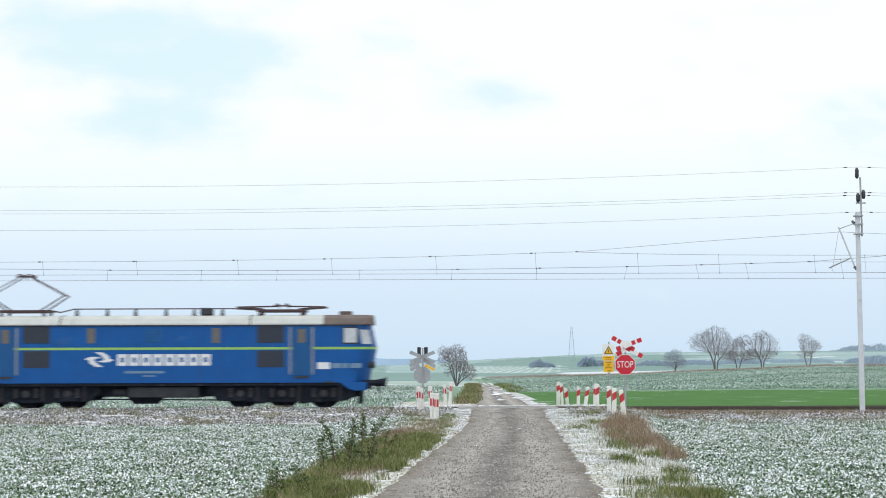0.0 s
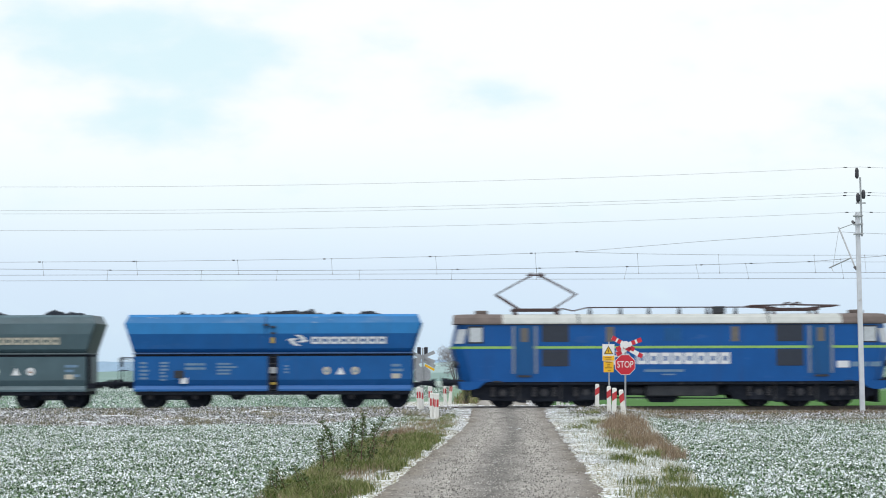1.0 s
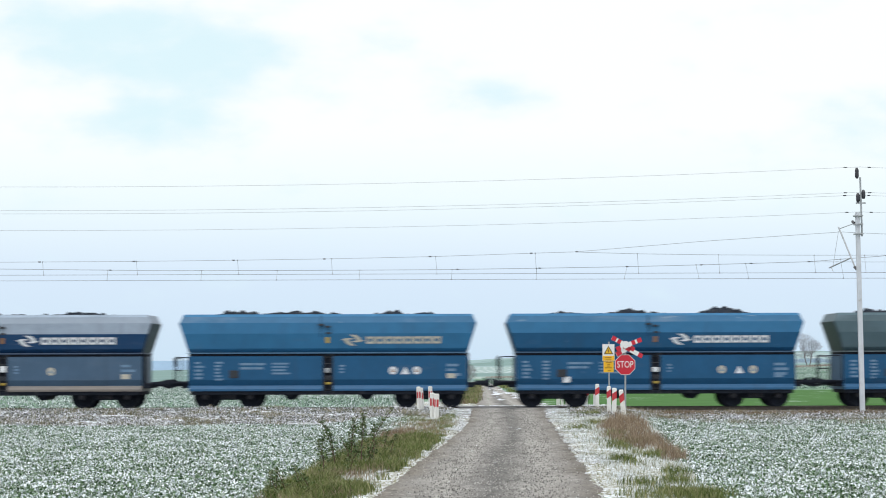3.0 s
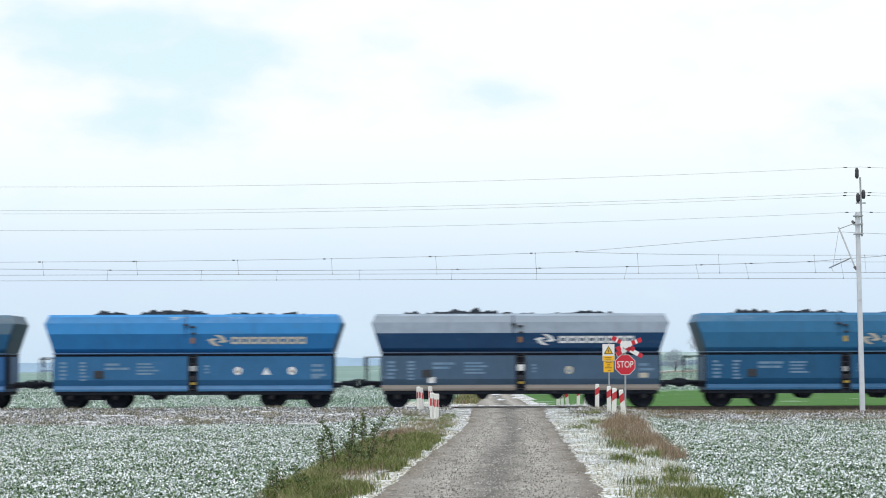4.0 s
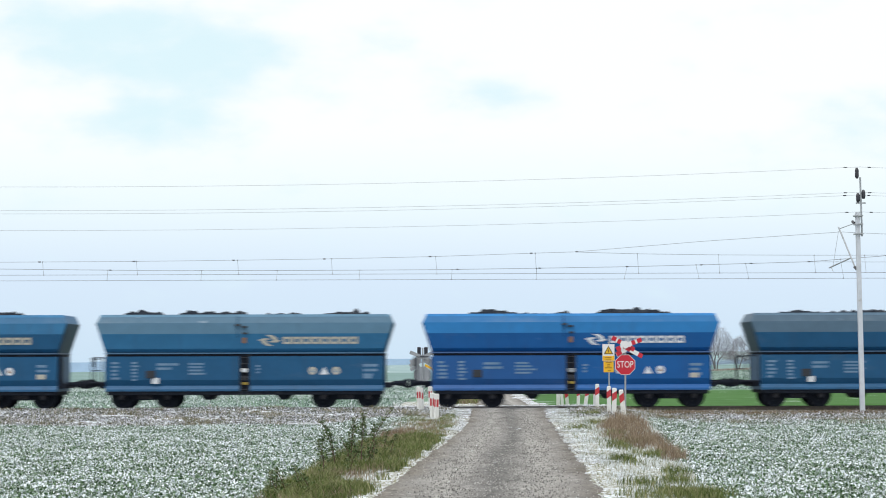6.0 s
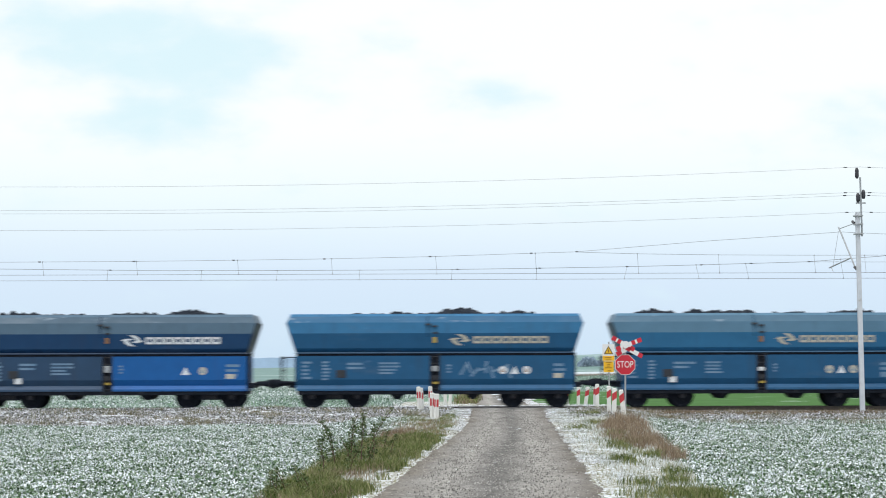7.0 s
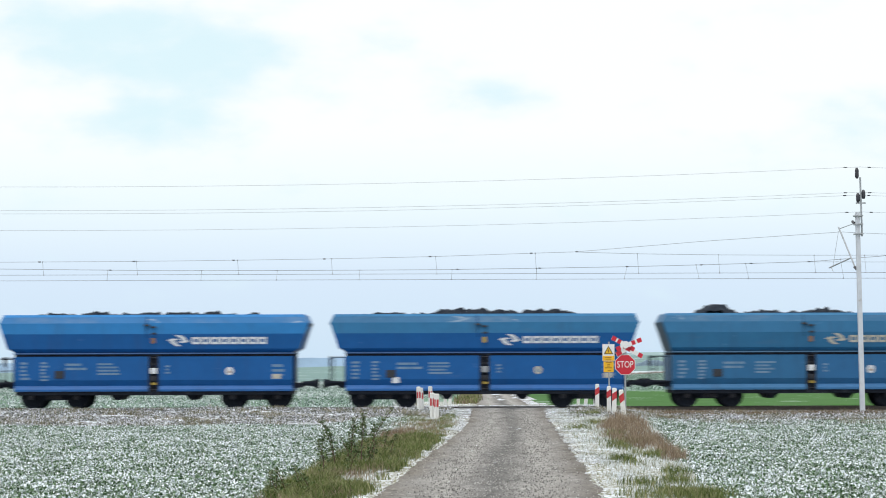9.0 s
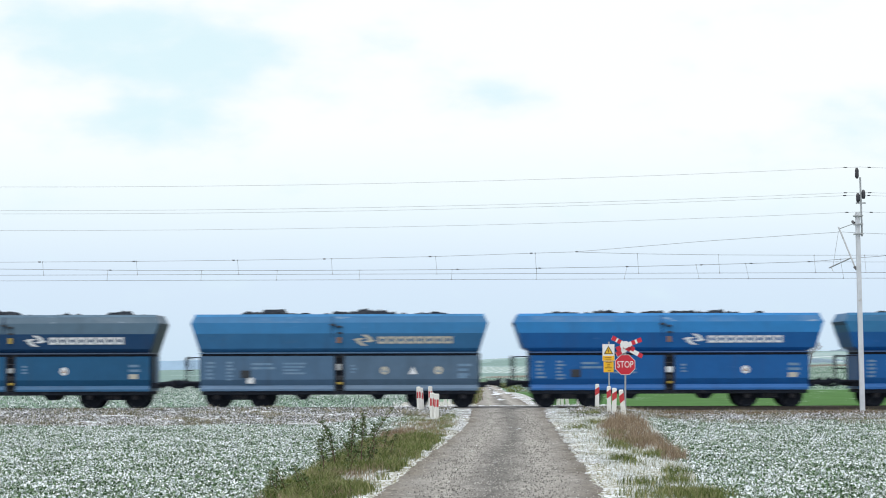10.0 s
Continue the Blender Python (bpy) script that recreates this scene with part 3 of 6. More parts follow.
def warning_sign():
    z0 = height(6.6, 76)
    t = thing("warning_sign", "yellow high-voltage warning plates on a thin steel post", "traffic sign", at=(6.6, 76, 0))
    part("post", tube(bmesh.new(), [(0.02, 0.03, z0 - 0.2), (0.02, 0.03, 2.72)], 0.03, 8), M_GALV, t)
    up = part("upper_plate", prism(bmesh.new(), [(-0.24, 1.95), (0.24, 1.95), (0.24, 2.62), (-0.24, 2.62)], -0.02, 0.0), M_SIGNWHITE, t)
    part("triangle", prism(bmesh.new(), [(-0.19, 2.22), (0.19, 2.22), (0, 2.56)], -0.026, -0.022), M_INK, up)
    part("triangle_field", prism(bmesh.new(), [(-0.14, 2.25), (0.14, 2.25), (0, 2.50)], -0.031, -0.027), M_YELLOW, up)
    part("bolt_mark", prism(bmesh.new(), [(0.02, 2.43), (-0.05, 2.35), (0.0, 2.35), (-0.02, 2.27), (0.05, 2.36), (0.005, 2.36)], -0.036, -0.032), M_INK, up)
    part("yellow_field", prism(bmesh.new(), [(-0.23, 1.96), (0.23, 1.96), (0.23, 2.15), (-0.23, 2.15)], -0.026, -0.022), M_YELLOW, up)
    lo = part("lower_plate", prism(bmesh.new(), [(-0.2, 1.50), (0.2, 1.50), (0.2, 1.93), (-0.2, 1.93)], -0.02, 0.0), M_YELLOW, t)
    for x0, x1, z in ((-0.15, 0.12, 2.075), (-0.1, 0.1, 2.01)):
        part("text_bar", prism(bmesh.new(), [(x0, z), (x1, z), (x1, z + 0.028), (x0, z + 0.028)], -0.031, -0.027), M_ORANGE, up)
    for x0, x1, z in ((-0.12, 0.12, 1.87), (-0.05, 0.06, 1.80), (-0.06, 0.05, 1.73), (-0.14, 0.14, 1.66), (-0.03, 0.1, 1.55)):
        part("text_bar", prism(bmesh.new(), [(x0, z), (x1, z), (x1, z + 0.03), (x0, z + 0.03)], -0.026, -0.022), M_ORANGE, lo)


def far_sign():
    z0 = height(-1.05, 93)
    t = thing("stop_sign", "grey back of a stop sign and crossing cross", "traffic sign", at=(-1.05, 93, 0))
    part("post", tube(bmesh.new(), [(0.04, -0.05, z0 - 0.2), (0.04, -0.05, 2.62)], 0.045, 10), M_GALV, t)
    part("octagon", prism(bmesh.new(), octagon(0.44, 0.02, 1.30), 0.0, 0.02), M_GALV, t)
    for dx, dz, deg, ln in ((0.02, 2.17, -22, 1.3), (0.02, 2.17, 22, 1.3), (-0.32, 1.86, 22, 0.62), (0.36, 1.86, -28, 0.66), (-0.34, 1.66, 26, 0.5)):
        cross_arm(t, dx, dz, ln, deg, [], False, 0.0 + 0.01 * (deg > 0))
    part("yellow_board", prism(bmesh.new(), bar_poly(0.38, 1.66, 0.52, 0.11, -28), 0.0, 0.02), M_YELLOW, t)
    for dx in (-0.14, 0.2):
        part("signal_lamp", box(bmesh.new(), dx - 0.09, dx + 0.09, 0.02, 0.3, 2.28, 2.66, 0.02), M_DARK, t)


stop_sign()
warning_sign()
far_sign()


def marker_post(corner=False):
    """Square concrete post, white with a slanted red band, or with a red field on each face."""
    bm = bmesh.new()
    w = 0.062 if corner else 0.075
    loft(bm, [[(-w, -w, z), (w, -w, z), (w, w, z), (-w, w, z)] for z in (-0.3, 0.99)] + [[(-w * 0.7, -w * 0.7, 1.02), (w * 0.7, -w * 0.7, 1.02), (w * 0.7, w * 0.7, 1.02), (-w * 0.7, w * 0.7, 1.02)]])
    ob = part("marker_post", bm, M_WHITE)
    tagged(ob, "leaning white concrete marker post with a red band", "post", "marker posts at the crossing")
    if corner:
        for k in range(4):
            bm = box(bmesh.new(), -w * 0.66, w * 0.66, -w - 0.005, -w + 0.002, 0.56, 0.82, 0, Matrix.Rotation(k * math.pi / 2, 4, "Z"))
            part("red_field", bm, M_RED, ob)
        return ob
    for a, b in ((0.60, 0.86),):
        bm = bmesh.new()
        q = w + 0.004
        s = 0.05
        loft(bm, [[(-q, -q, z - s), (q, -q, z + s), (q, q, z + s), (-q, q, z - s)] for z in (a, b)])
        part("red_band", bm, M_RED, ob)
    return ob


POSTS = [(6.36, 67, -6, 4, 1.0), (6.27, 70, 1, 0, 1.0), (6.39, 73.5, 0, 2, 1.0), (6.29, 78, 1, -3, 1.02), (7.15, 90, 2, 0, 1.0), (6.76, 91, 8, 3, 0.95), (6.50, 92, 2, 0, 0.95),
         (6.15, 94, -7, 2, 0.86), (6.05, 97, -3, 2, 1.12), (5.90, 98, 1, 0, 1.18), (-0.98, 77, -4, 2, 0.95), (-0.86, 77.6, -6, 0, 0.90), (-0.40, 67.5, -3, 3, 0.92), (-0.26, 65.5, 2, 0, 0.90),
         (-0.52, 78, -2, 0, 0.95), (0.10, 98, -3, 0, 1.1), (0.34, 99, 4, 2, 1.2)]


def posts():
    made = {}
    for k, (x, y, lean, lean2, s) in enumerate(POSTS):
        corner = x < 1.0
        m = pose(x, y, height(x, y) - (1.02 - 1.02 * s), lean2, lean, (k * 37) % 24 - 12 + (45 if corner else 0))
        if corner not in made:
            made[corner] = marker_post(corner)
            made[corner].matrix_world = m
        else:
            copy_thing(made[corner], m)


posts()


# ---- overhead line ----
def catmast():
    x, y = 17.2, 78.2
    t = thing("catenary_mast", "pale grey concrete catenary mast with a bracket arm and insulators", "mast", at=(x, y, 0))
    z0 = height(x, y)
    part("shaft", loft(bmesh.new(), [[(a * w, b * w, z) for a, b in ((-1, -1), (1, -1), (1, 1), (-1, 1))] for z, w in ((z0 - 0.5, 0.096), (8.05, 0.080))]), M_MAST, t)
    for z in (7.9, 7.55, 7.15):
        part("clamp", box(bmesh.new(), -0.16, 0.2, -0.15, 0.15, z - 0.03, z + 0.03, 0.008), M_GALV, t)
    part("top_pole", tube(bmesh.new(), [(0.17, 0, 7.05), (0.15, 0, 9.5)], 0.04, 8), M_GALV, t)
    for dx, z0_, z1_ in ((0.02, 9.45, 9.9), (0.04, 8.45, 8.85), (0.27, 8.6, 8.98)):
        part("insulator", tube(bmesh.new(), [(dx, 0, z0_), (dx, 0, z0_ + 0.1), (dx, 0, z1_ - 0.1), (dx, 0, z1_)], [0.05, 0.08, 0.08, 0.04], 10), M_DARK, t)
    part("cross_piece", box(bmesh.new(), -0.05, 0.35, -0.03, 0.03, 8.4, 8.46, 0.006), M_GALV, t)
    part("bracket_tube", tube(bmesh.new(), [(-0.06, 0.3, 5.72), (-0.10, 3.3, 7.66)], 0.035, 8), M_GALV, t)
    part("tie_rod", tube(bmesh.new(), [(-0.05, 0.1, 7.62), (-0.06, 3.2, 7.60)], 0.018, 6), M_GALV, t)
    part("steady_tube", tube(bmesh.new(), [(-0.08, 1.1, 6.22), (-0.42, 3.9, 5.95)], 0.03, 8), M_GALV, t)
    part("drop_rod", tube(bmesh.new(), [(-0.40, 3.6, 5.97), (-0.38, 3.3, 5.76)], 0.015, 6), M_GALV, t)
    part("hanger", tube(bmesh.new(), [(-0.12, 3.25, 7.5), (-0.34, 3.5, 6.0)], 0.008, 5), M_GALV, t)
    for p in ((-0.05, 0.15, 5.70), (-0.08, 0.2, 7.60)):
        part("insulator", tube(bmesh.new(), [p, (p[0] - 0.03, p[1] + 0.25, p[2] + 0.1)], 0.06, 8), M_DARK, t)
    t.rotation_euler = (0, radians(-0.55), 0)


catmast()


def wire(name, pts, r, label):
    bm = tube(bmesh.new(), pts, r, 5)
    return tagged(part(name, bm, M_WIRE), label, "wire", "wires of the overhead line", kind="structure")


def span(y, z_mast, z_mid, x_mast=17.2, length=64.0):
    """Points of a sagging wire over three spans between masts."""
    pts = []
    for k in range(-3, 2):
        for i in range(16):
            a = i / 16
            pts.append((x_mast + (k + a) * length, y, z_mast - (z_mast - z_mid) * 4 * a * (1 - a)))
    return pts


def along(y, knots):
    """A wire through (x, z) knots."""
    return [(x, y, z) for x, z in knots]


def at_x(pts, x):
    return float(np.interp(x, [p[0] for p in pts], [p[2] for p in pts]))


def overhead():
    ya, yb = TRACK_A, TRACK_B
    near = along(ya, ((-330, 6.9), (-120, 7.4), (-80, 6.9), (-47, 7.4), (-30, 6.50), (-19.05, 6.27), (-13.46, 6.285), (-8.84, 6.325), (-4.96, 6.37), (-0.39, 6.455), (3.79, 6.585), (5.73, 6.64), (11.08, 7.07), (17.12, 7.46), (22, 7.22), (50, 6.4), (81, 7.45), (330, 7.0)))
    flat = along(ya, ((5.73, 6.63), (8.36, 6.546), (11.81, 6.49), (15.69, 6.462), (19.05, 6.455), (40, 6.6), (81, 7.4)))
    far = along(yb, ((-330, 6.7), (-100, 6.75), (-60, 6.5), (-38, 6.75), (-19.98, 6.175), (-15.13, 6.11), (-12.33, 6.075), (-7.49, 6.07), (-3.67, 6.075), (0.0, 6.086), (4.23, 6.136), (8.05, 6.188), (11.62, 6.265), (16.46, 6.39), (19.97, 6.65), (26, 6.8), (58, 6.1), (90, 6.8), (330, 6.6)))
    far_low = along(yb, ((16.3, 6.385), (20, 6.37), (58, 6.1)))
    near_c, far_c = along(ya, ((-330, 5.71), (330, 5.71))), along(yb, ((-330, 5.64), (330, 5.64)))
    wire("messenger_wire", near, 0.0080, "thin dark messenger wire of the near track")
    wire("messenger_wire", far, 0.0105, "thin dark messenger wire of the far track")
    wire("messenger_wire", far_low, 0.0075, "thin dark anchor wire beyond the mast")
    wire("contact_wire", near_c, 0.0095, "taut dark contact wire over the near track")
    wire("contact_wire", far_c, 0.0095, "taut dark contact wire over the far track")
    wire("messenger_wire", flat, 0.0082, "thin dark anchor wire crossing beside the mast")
    for pts, c, xs, lean in ((near, near_c, (-17.19, -13.16, -8.81, -4.78, -0.29, 3.99), 0.05), (flat, near_c, (8.38, 11.86, 15.98, 18.15), 0.05), (far, far_c, (-15.13, -10.9, -7.49, -3.77, 0.39, 4.21), -0.03), (far, far_c, (8.23,), -0.12), (far, far_c, (11.47, 13.71, 17.99), 0.12)):
        for x in xs:
            zt, zc = at_x(pts, x), c[0][2]
            bm = tube(bmesh.new(), [(x + lean / 2, pts[0][1], zc - 0.02), (x + lean / 2, pts[0][1], zc + 0.05), (x - lean / 2, pts[0][1], zt - 0.05), (x - lean / 2, pts[0][1], zt + 0.02)], [0.024, 0.006, 0.006, 0.026], 5)
            tagged(part("dropper", bm, M_WIRE), "thin dropper between messenger and contact wire", "wire", "droppers of the overhead line", kind="structure")
    # clamps that join the doubled messenger wires
    for pts, xs in ((near, (-17.34, -13.3, -9.0, -5.1, -0.55, 3.8, 5.75)), (far, (-15.0, 0.65, 4.35, 8.3, 11.65, 13.9, 16.5))):
        for x in xs:
            bm = tube(bmesh.new(), [(x - 0.05, pts[0][1], at_x(pts, x - 0.05)), (x + 0.05, pts[0][1], at_x(pts, x + 0.05))], 0.03, 6)
            tagged(part("wire_clamp", bm, M_DARK), "small dark clamp on a messenger wire", "clamp", "clamps of the overhead line", kind="structure")
    for y, z in ((78.2, 9.91), (78.2, 8.86), (78.4, 8.76), (78.0, 8.03)):
        for dx in (-0.55, 0.45):
            bm = tube(bmesh.new(), [(17.2 + dx - 0.07, y, z), (17.2 + dx - 0.05, y, z), (17.2 + dx + 0.05, y, z), (17.2 + dx + 0.07, y, z)], [0.01, 0.024, 0.024, 0.01], 6)
            tagged(part("wire_insulator", bm, M_DARK), "small dark insulator on a feeder wire", "insulator", "insulators of the feeder wires", kind="structure")
    for y, zm, zd in ((78.2, 9.93, 9.2), (78.2, 8.88, 8.22), (78.4, 8.78, 8.10), (78.0, 8.05, 7.38)):
        wire("feeder_wire", span(y, zm, zd), 0.0052, "thin sagging feeder wire on the masts")


overhead()


# ---- train ----
RIGID = 0.5  # wheel radius


def wheelset(name, parent, at, r):
    """Two flanged wheels on an axle, with balance holes that show the turning."""
    w = new(name)
    w.parent = parent
    w.location = at
    bm = bmesh.new()
    tube(bm, [(0, -0.95, 0), (0, 0.95, 0)], 0.09, 8)
    for s in (-1, 1):
        n = 24
        rings = []
        for yy, rr in ((0.69, r + 0.028), (0.715, r + 0.028), (0.735, r), (0.825, r - 0.008), (0.825, r - 0.07), (0.79, r - 0.09), (0.79, 0.16), (0.85, 0.13)):
            rings.append([(rr * math.cos(2 * math.pi * k / n), s * yy, rr * math.sin(2 * math.pi * k / n)) for k in range(n)])
        loft(bm, rings)
        for k in range(4):
            a = k * math.pi / 2
            box(bm, r * 0.55 * math.cos(a) - 0.05, r * 0.55 * math.cos(a) + 0.05, s * 0.788, s * 0.80, r * 0.55 * math.sin(a) - 0.05, r * 0.55 * math.sin(a) + 0.05)
    me = bpy.data.meshes.new(name)
    bmesh.ops.recalc_face_normals(bm, faces=bm.faces)
    bm.to_mesh(me)
    bm.free()
    me.materials.append(M_BLACKSTEEL)
    ob = new(name, me)
    ob.parent = parent
    ob.location = at
    bpy.data.objects.remove(w)
    return ob


def side_frame(bm, half, r, yy):
    """Cast side frame of a two-axle bogie with axle boxes and springs."""
    prism(bm, [(-half - 0.25, r + 0.12), (-half - 0.1, r + 0.3), (-0.5, r + 0.22), (0.5, r + 0.22), (half + 0.1, r + 0.3), (half + 0.25, r + 0.12), (half - 0.3, r + 0.02), (0.45, r - 0.14), (-0.45, r - 0.14), (-half + 0.3, r + 0.02)], yy - 0.06, yy + 0.06)
    for s in (-1, 1):
        box(bm, s * half - 0.17, s * half + 0.17, yy - 0.12, yy + 0.12, r - 0.16, r + 0.16, 0.03)
        tube(bm, [(s * half, yy - 0.14, r), (s * half, yy - 0.2, r)], 0.11, 10) if yy < 0 else None
    for dx in (-0.22, 0.0, 0.22):
        tube(bm, [(dx, yy, r - 0.12), (dx, yy, r + 0.2)], 0.085, 8)


def swoosh(cx, cz, w, h):
    """Two curved leaf shapes turned about each other."""
    a = [(-1.0, 0.05), (-0.6, 0.35), (-0.15, 0.35), (0.15, 0.2), (-0.25, 0.12), (-0.35, -0.1), (-0.1, -0.55), (0.3, -0.95), (-0.25, -0.9), (-0.65, -0.45), (-0.7, -0.1)]
    b = [(-x, -z) for x, z in a]
    return [[(cx + x * w / 2, cz + z * h / 2) for x, z in q] for q in (a, b)]


def text_lines(parent, x0, x1, z0, z1, rows, y, material, seed):
    rnd = random.Random(seed)
    for k in range(rows):
        z = z0 + (z1 - z0) * (k + 0.5) / rows
        w = x0 + (x1 - x0) * rnd.uniform(0.55, 1.0)
        hh = (z1 - z0) / rows * 0.27
        part("text_bar", prism(bmesh.new(), [(x0, z - hh), (w, z - hh), (w, z + hh), (x0, z + hh)], y - 0.005, y), material, parent)


def paint(name, c, dirt=0.0, dirtc=(0.10, 0.14, 0.195)):
    dc = tuple(0.5 * v + 0.5 * d for v, d in zip(c, dirtc))
    sp = [(dc, 1.1, 0.66 - dirt * 0.16, 0.30, (0.4, 1, 1.6)), (tuple(v * 0.7 + 0.01 for v in c), 0.9, 0.55, 0.25, (2.5, 1, 0.2)), (tuple(min(1, v * 1.1 + 0.04) for v in c), 3.0, 0.66, 0.15, (0.5, 1, 1.4))]
    return mat(name, [tuple(v * 0.88 for v in c), tuple(min(1, v * 1.1) for v in c)], 1.4, 0.5, spots=sp, vary=True, gloss=0.28)


BLUE, SKYBLUE, TEAL, NAVY, SLATE, SILVER, OLIVE, PETROL, DULL, GREY = (0.006, 0.095, 0.31), (0.015, 0.165, 0.42), (0.026, 0.142, 0.29), (0.008, 0.048, 0.130), (0.072, 0.130, 0.190), (0.27, 0.33, 0.41), (0.070, 0.118, 0.142), (0.012, 0.088, 0.20), (0.028, 0.13, 0.285), (0.060, 0.112, 0.185)
PAINTS = {}
M_DULLYELLOW = plain("dull_yellow_plate", (0.42, 0.30, 0.05), 0.6)
M_DULLORANGE = plain("dull_orange_plate", (0.24, 0.12, 0.05), 0.6)


def coat(c, dirt):
    key = (c, dirt)
    if key not in PAINTS:
        PAINTS[key] = paint("wagon_paint", c, dirt)
    return PAINTS[key]


def rime_coat(c, dirt):
    """The coat of the plate that leans to the sky: pale smears of rime lie on it."""
    key = (c, dirt, "rime")
    if key not in PAINTS:
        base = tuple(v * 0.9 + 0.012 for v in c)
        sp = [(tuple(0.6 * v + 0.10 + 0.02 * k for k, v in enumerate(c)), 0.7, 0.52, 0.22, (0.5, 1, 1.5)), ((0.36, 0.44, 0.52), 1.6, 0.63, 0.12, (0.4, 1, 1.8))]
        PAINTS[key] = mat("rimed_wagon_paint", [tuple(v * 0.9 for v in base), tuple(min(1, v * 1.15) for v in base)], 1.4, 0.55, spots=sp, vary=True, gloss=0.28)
    return PAINTS[key]


# colour of upper band, lower band, two lower panels, marking, widest half length, dirt, symbols
WAGONS = [
    ("bright blue", SKYBLUE, BLUE, BLUE, BLUE, M_MARK, 6.25, 0.1, (("o", 2.26), ("t", 2.85), ("o", 3.46)), 1),
    ("weathered green-grey", OLIVE, OLIVE, PETROL, OLIVE, M_CREAM, 6.25, 0.5, (("o", 2.05), ("t", 2.93), ("o", 3.55)), 2),
    ("teal-blue", TEAL, PETROL, PETROL, PETROL, M_MARK, 6.25, 0.3, (("o", 2.78), ("t", 3.52), ("o", 4.10)), 3),
    ("faded teal-blue", TEAL, TEAL, PETROL, PETROL, M_CREAM, 6.25, 0.3, (("o", 2.74), ("t", 3.26), ("o", 3.74)), 4),
    ("silver and navy", SILVER, NAVY, GREY, GREY, M_MARK, 6.25, 0.9, (("o", 2.04),), 5),
    ("light blue", (0.03, 0.21, 0.50), (0.015, 0.14, 0.36), DULL, DULL, M_CREAM, 6.25, 0.4, (("o", 1.90), ("t", 3.10), ("o", 4.17)), 6),
    ("slate-grey and blue", SLATE, PETROL, PETROL, (0.02, 0.10, 0.26), M_CREAM, 6.25, 0.4, (("o", 2.80), ("t", 3.40), ("o", 3.93)), 7),
    ("bright blue", SKYBLUE, BLUE, (0.015, 0.09, 0.28), BLUE, M_MARK, 6.25, 0.2, (("o", 2.05), ("t", 3.24), ("o", 3.76)), 8),
    ("grey-green and teal", (0.08, 0.175, 0.265), TEAL, PETROL, PETROL, M_CREAM, 6.25, 0.3, (("o", 2.86), ("t", 3.36), ("o", 3.86)), 9),
    ("teal with graffiti scribble", TEAL, PETROL, PETROL, PETROL, M_CREAM, 6.25, 0.4, (("o", 2.86), ("t", 3.36), ("o", 3.86)), 10),
    ("dark slate and bright blue", SLATE, NAVY, (0.022, 0.058, 0.12), (0.007, 0.10, 0.33), M_MARK, 6.25, 0.2, (("t", 3.30), ("o", 4.02)), 11),
    ("pale teal", TEAL, TEAL, (0.025, 0.13, 0.28), (0.025, 0.13, 0.30), M_CREAM, 6.25, 0.3, (("o", 2.50),), 12),
    ("bright blue", (0.02, 0.14, 0.30), BLUE, BLUE, BLUE, M_MARK, 6.52, 0.2, (("o", 2.24),), 13),
    ("bright blue", SKYBLUE, BLUE, BLUE, BLUE, M_MARK, 6.52, 0.1, (("o", 3.20),), 14),
    ("blue with grey lower panels", (0.025, 0.16, 0.36), DULL, (0.07, 0.14, 0.24), (0.08, 0.14, 0.22), M_CREAM, 6.25, 0.5, (("o", 1.90), ("t", 3.10), ("o", 4.17)), 15),
    ("dark slate and teal", SLATE, NAVY, PETROL, PETROL, M_MARK, 6.25, 0.3, (("o", 2.26),), 16),
]


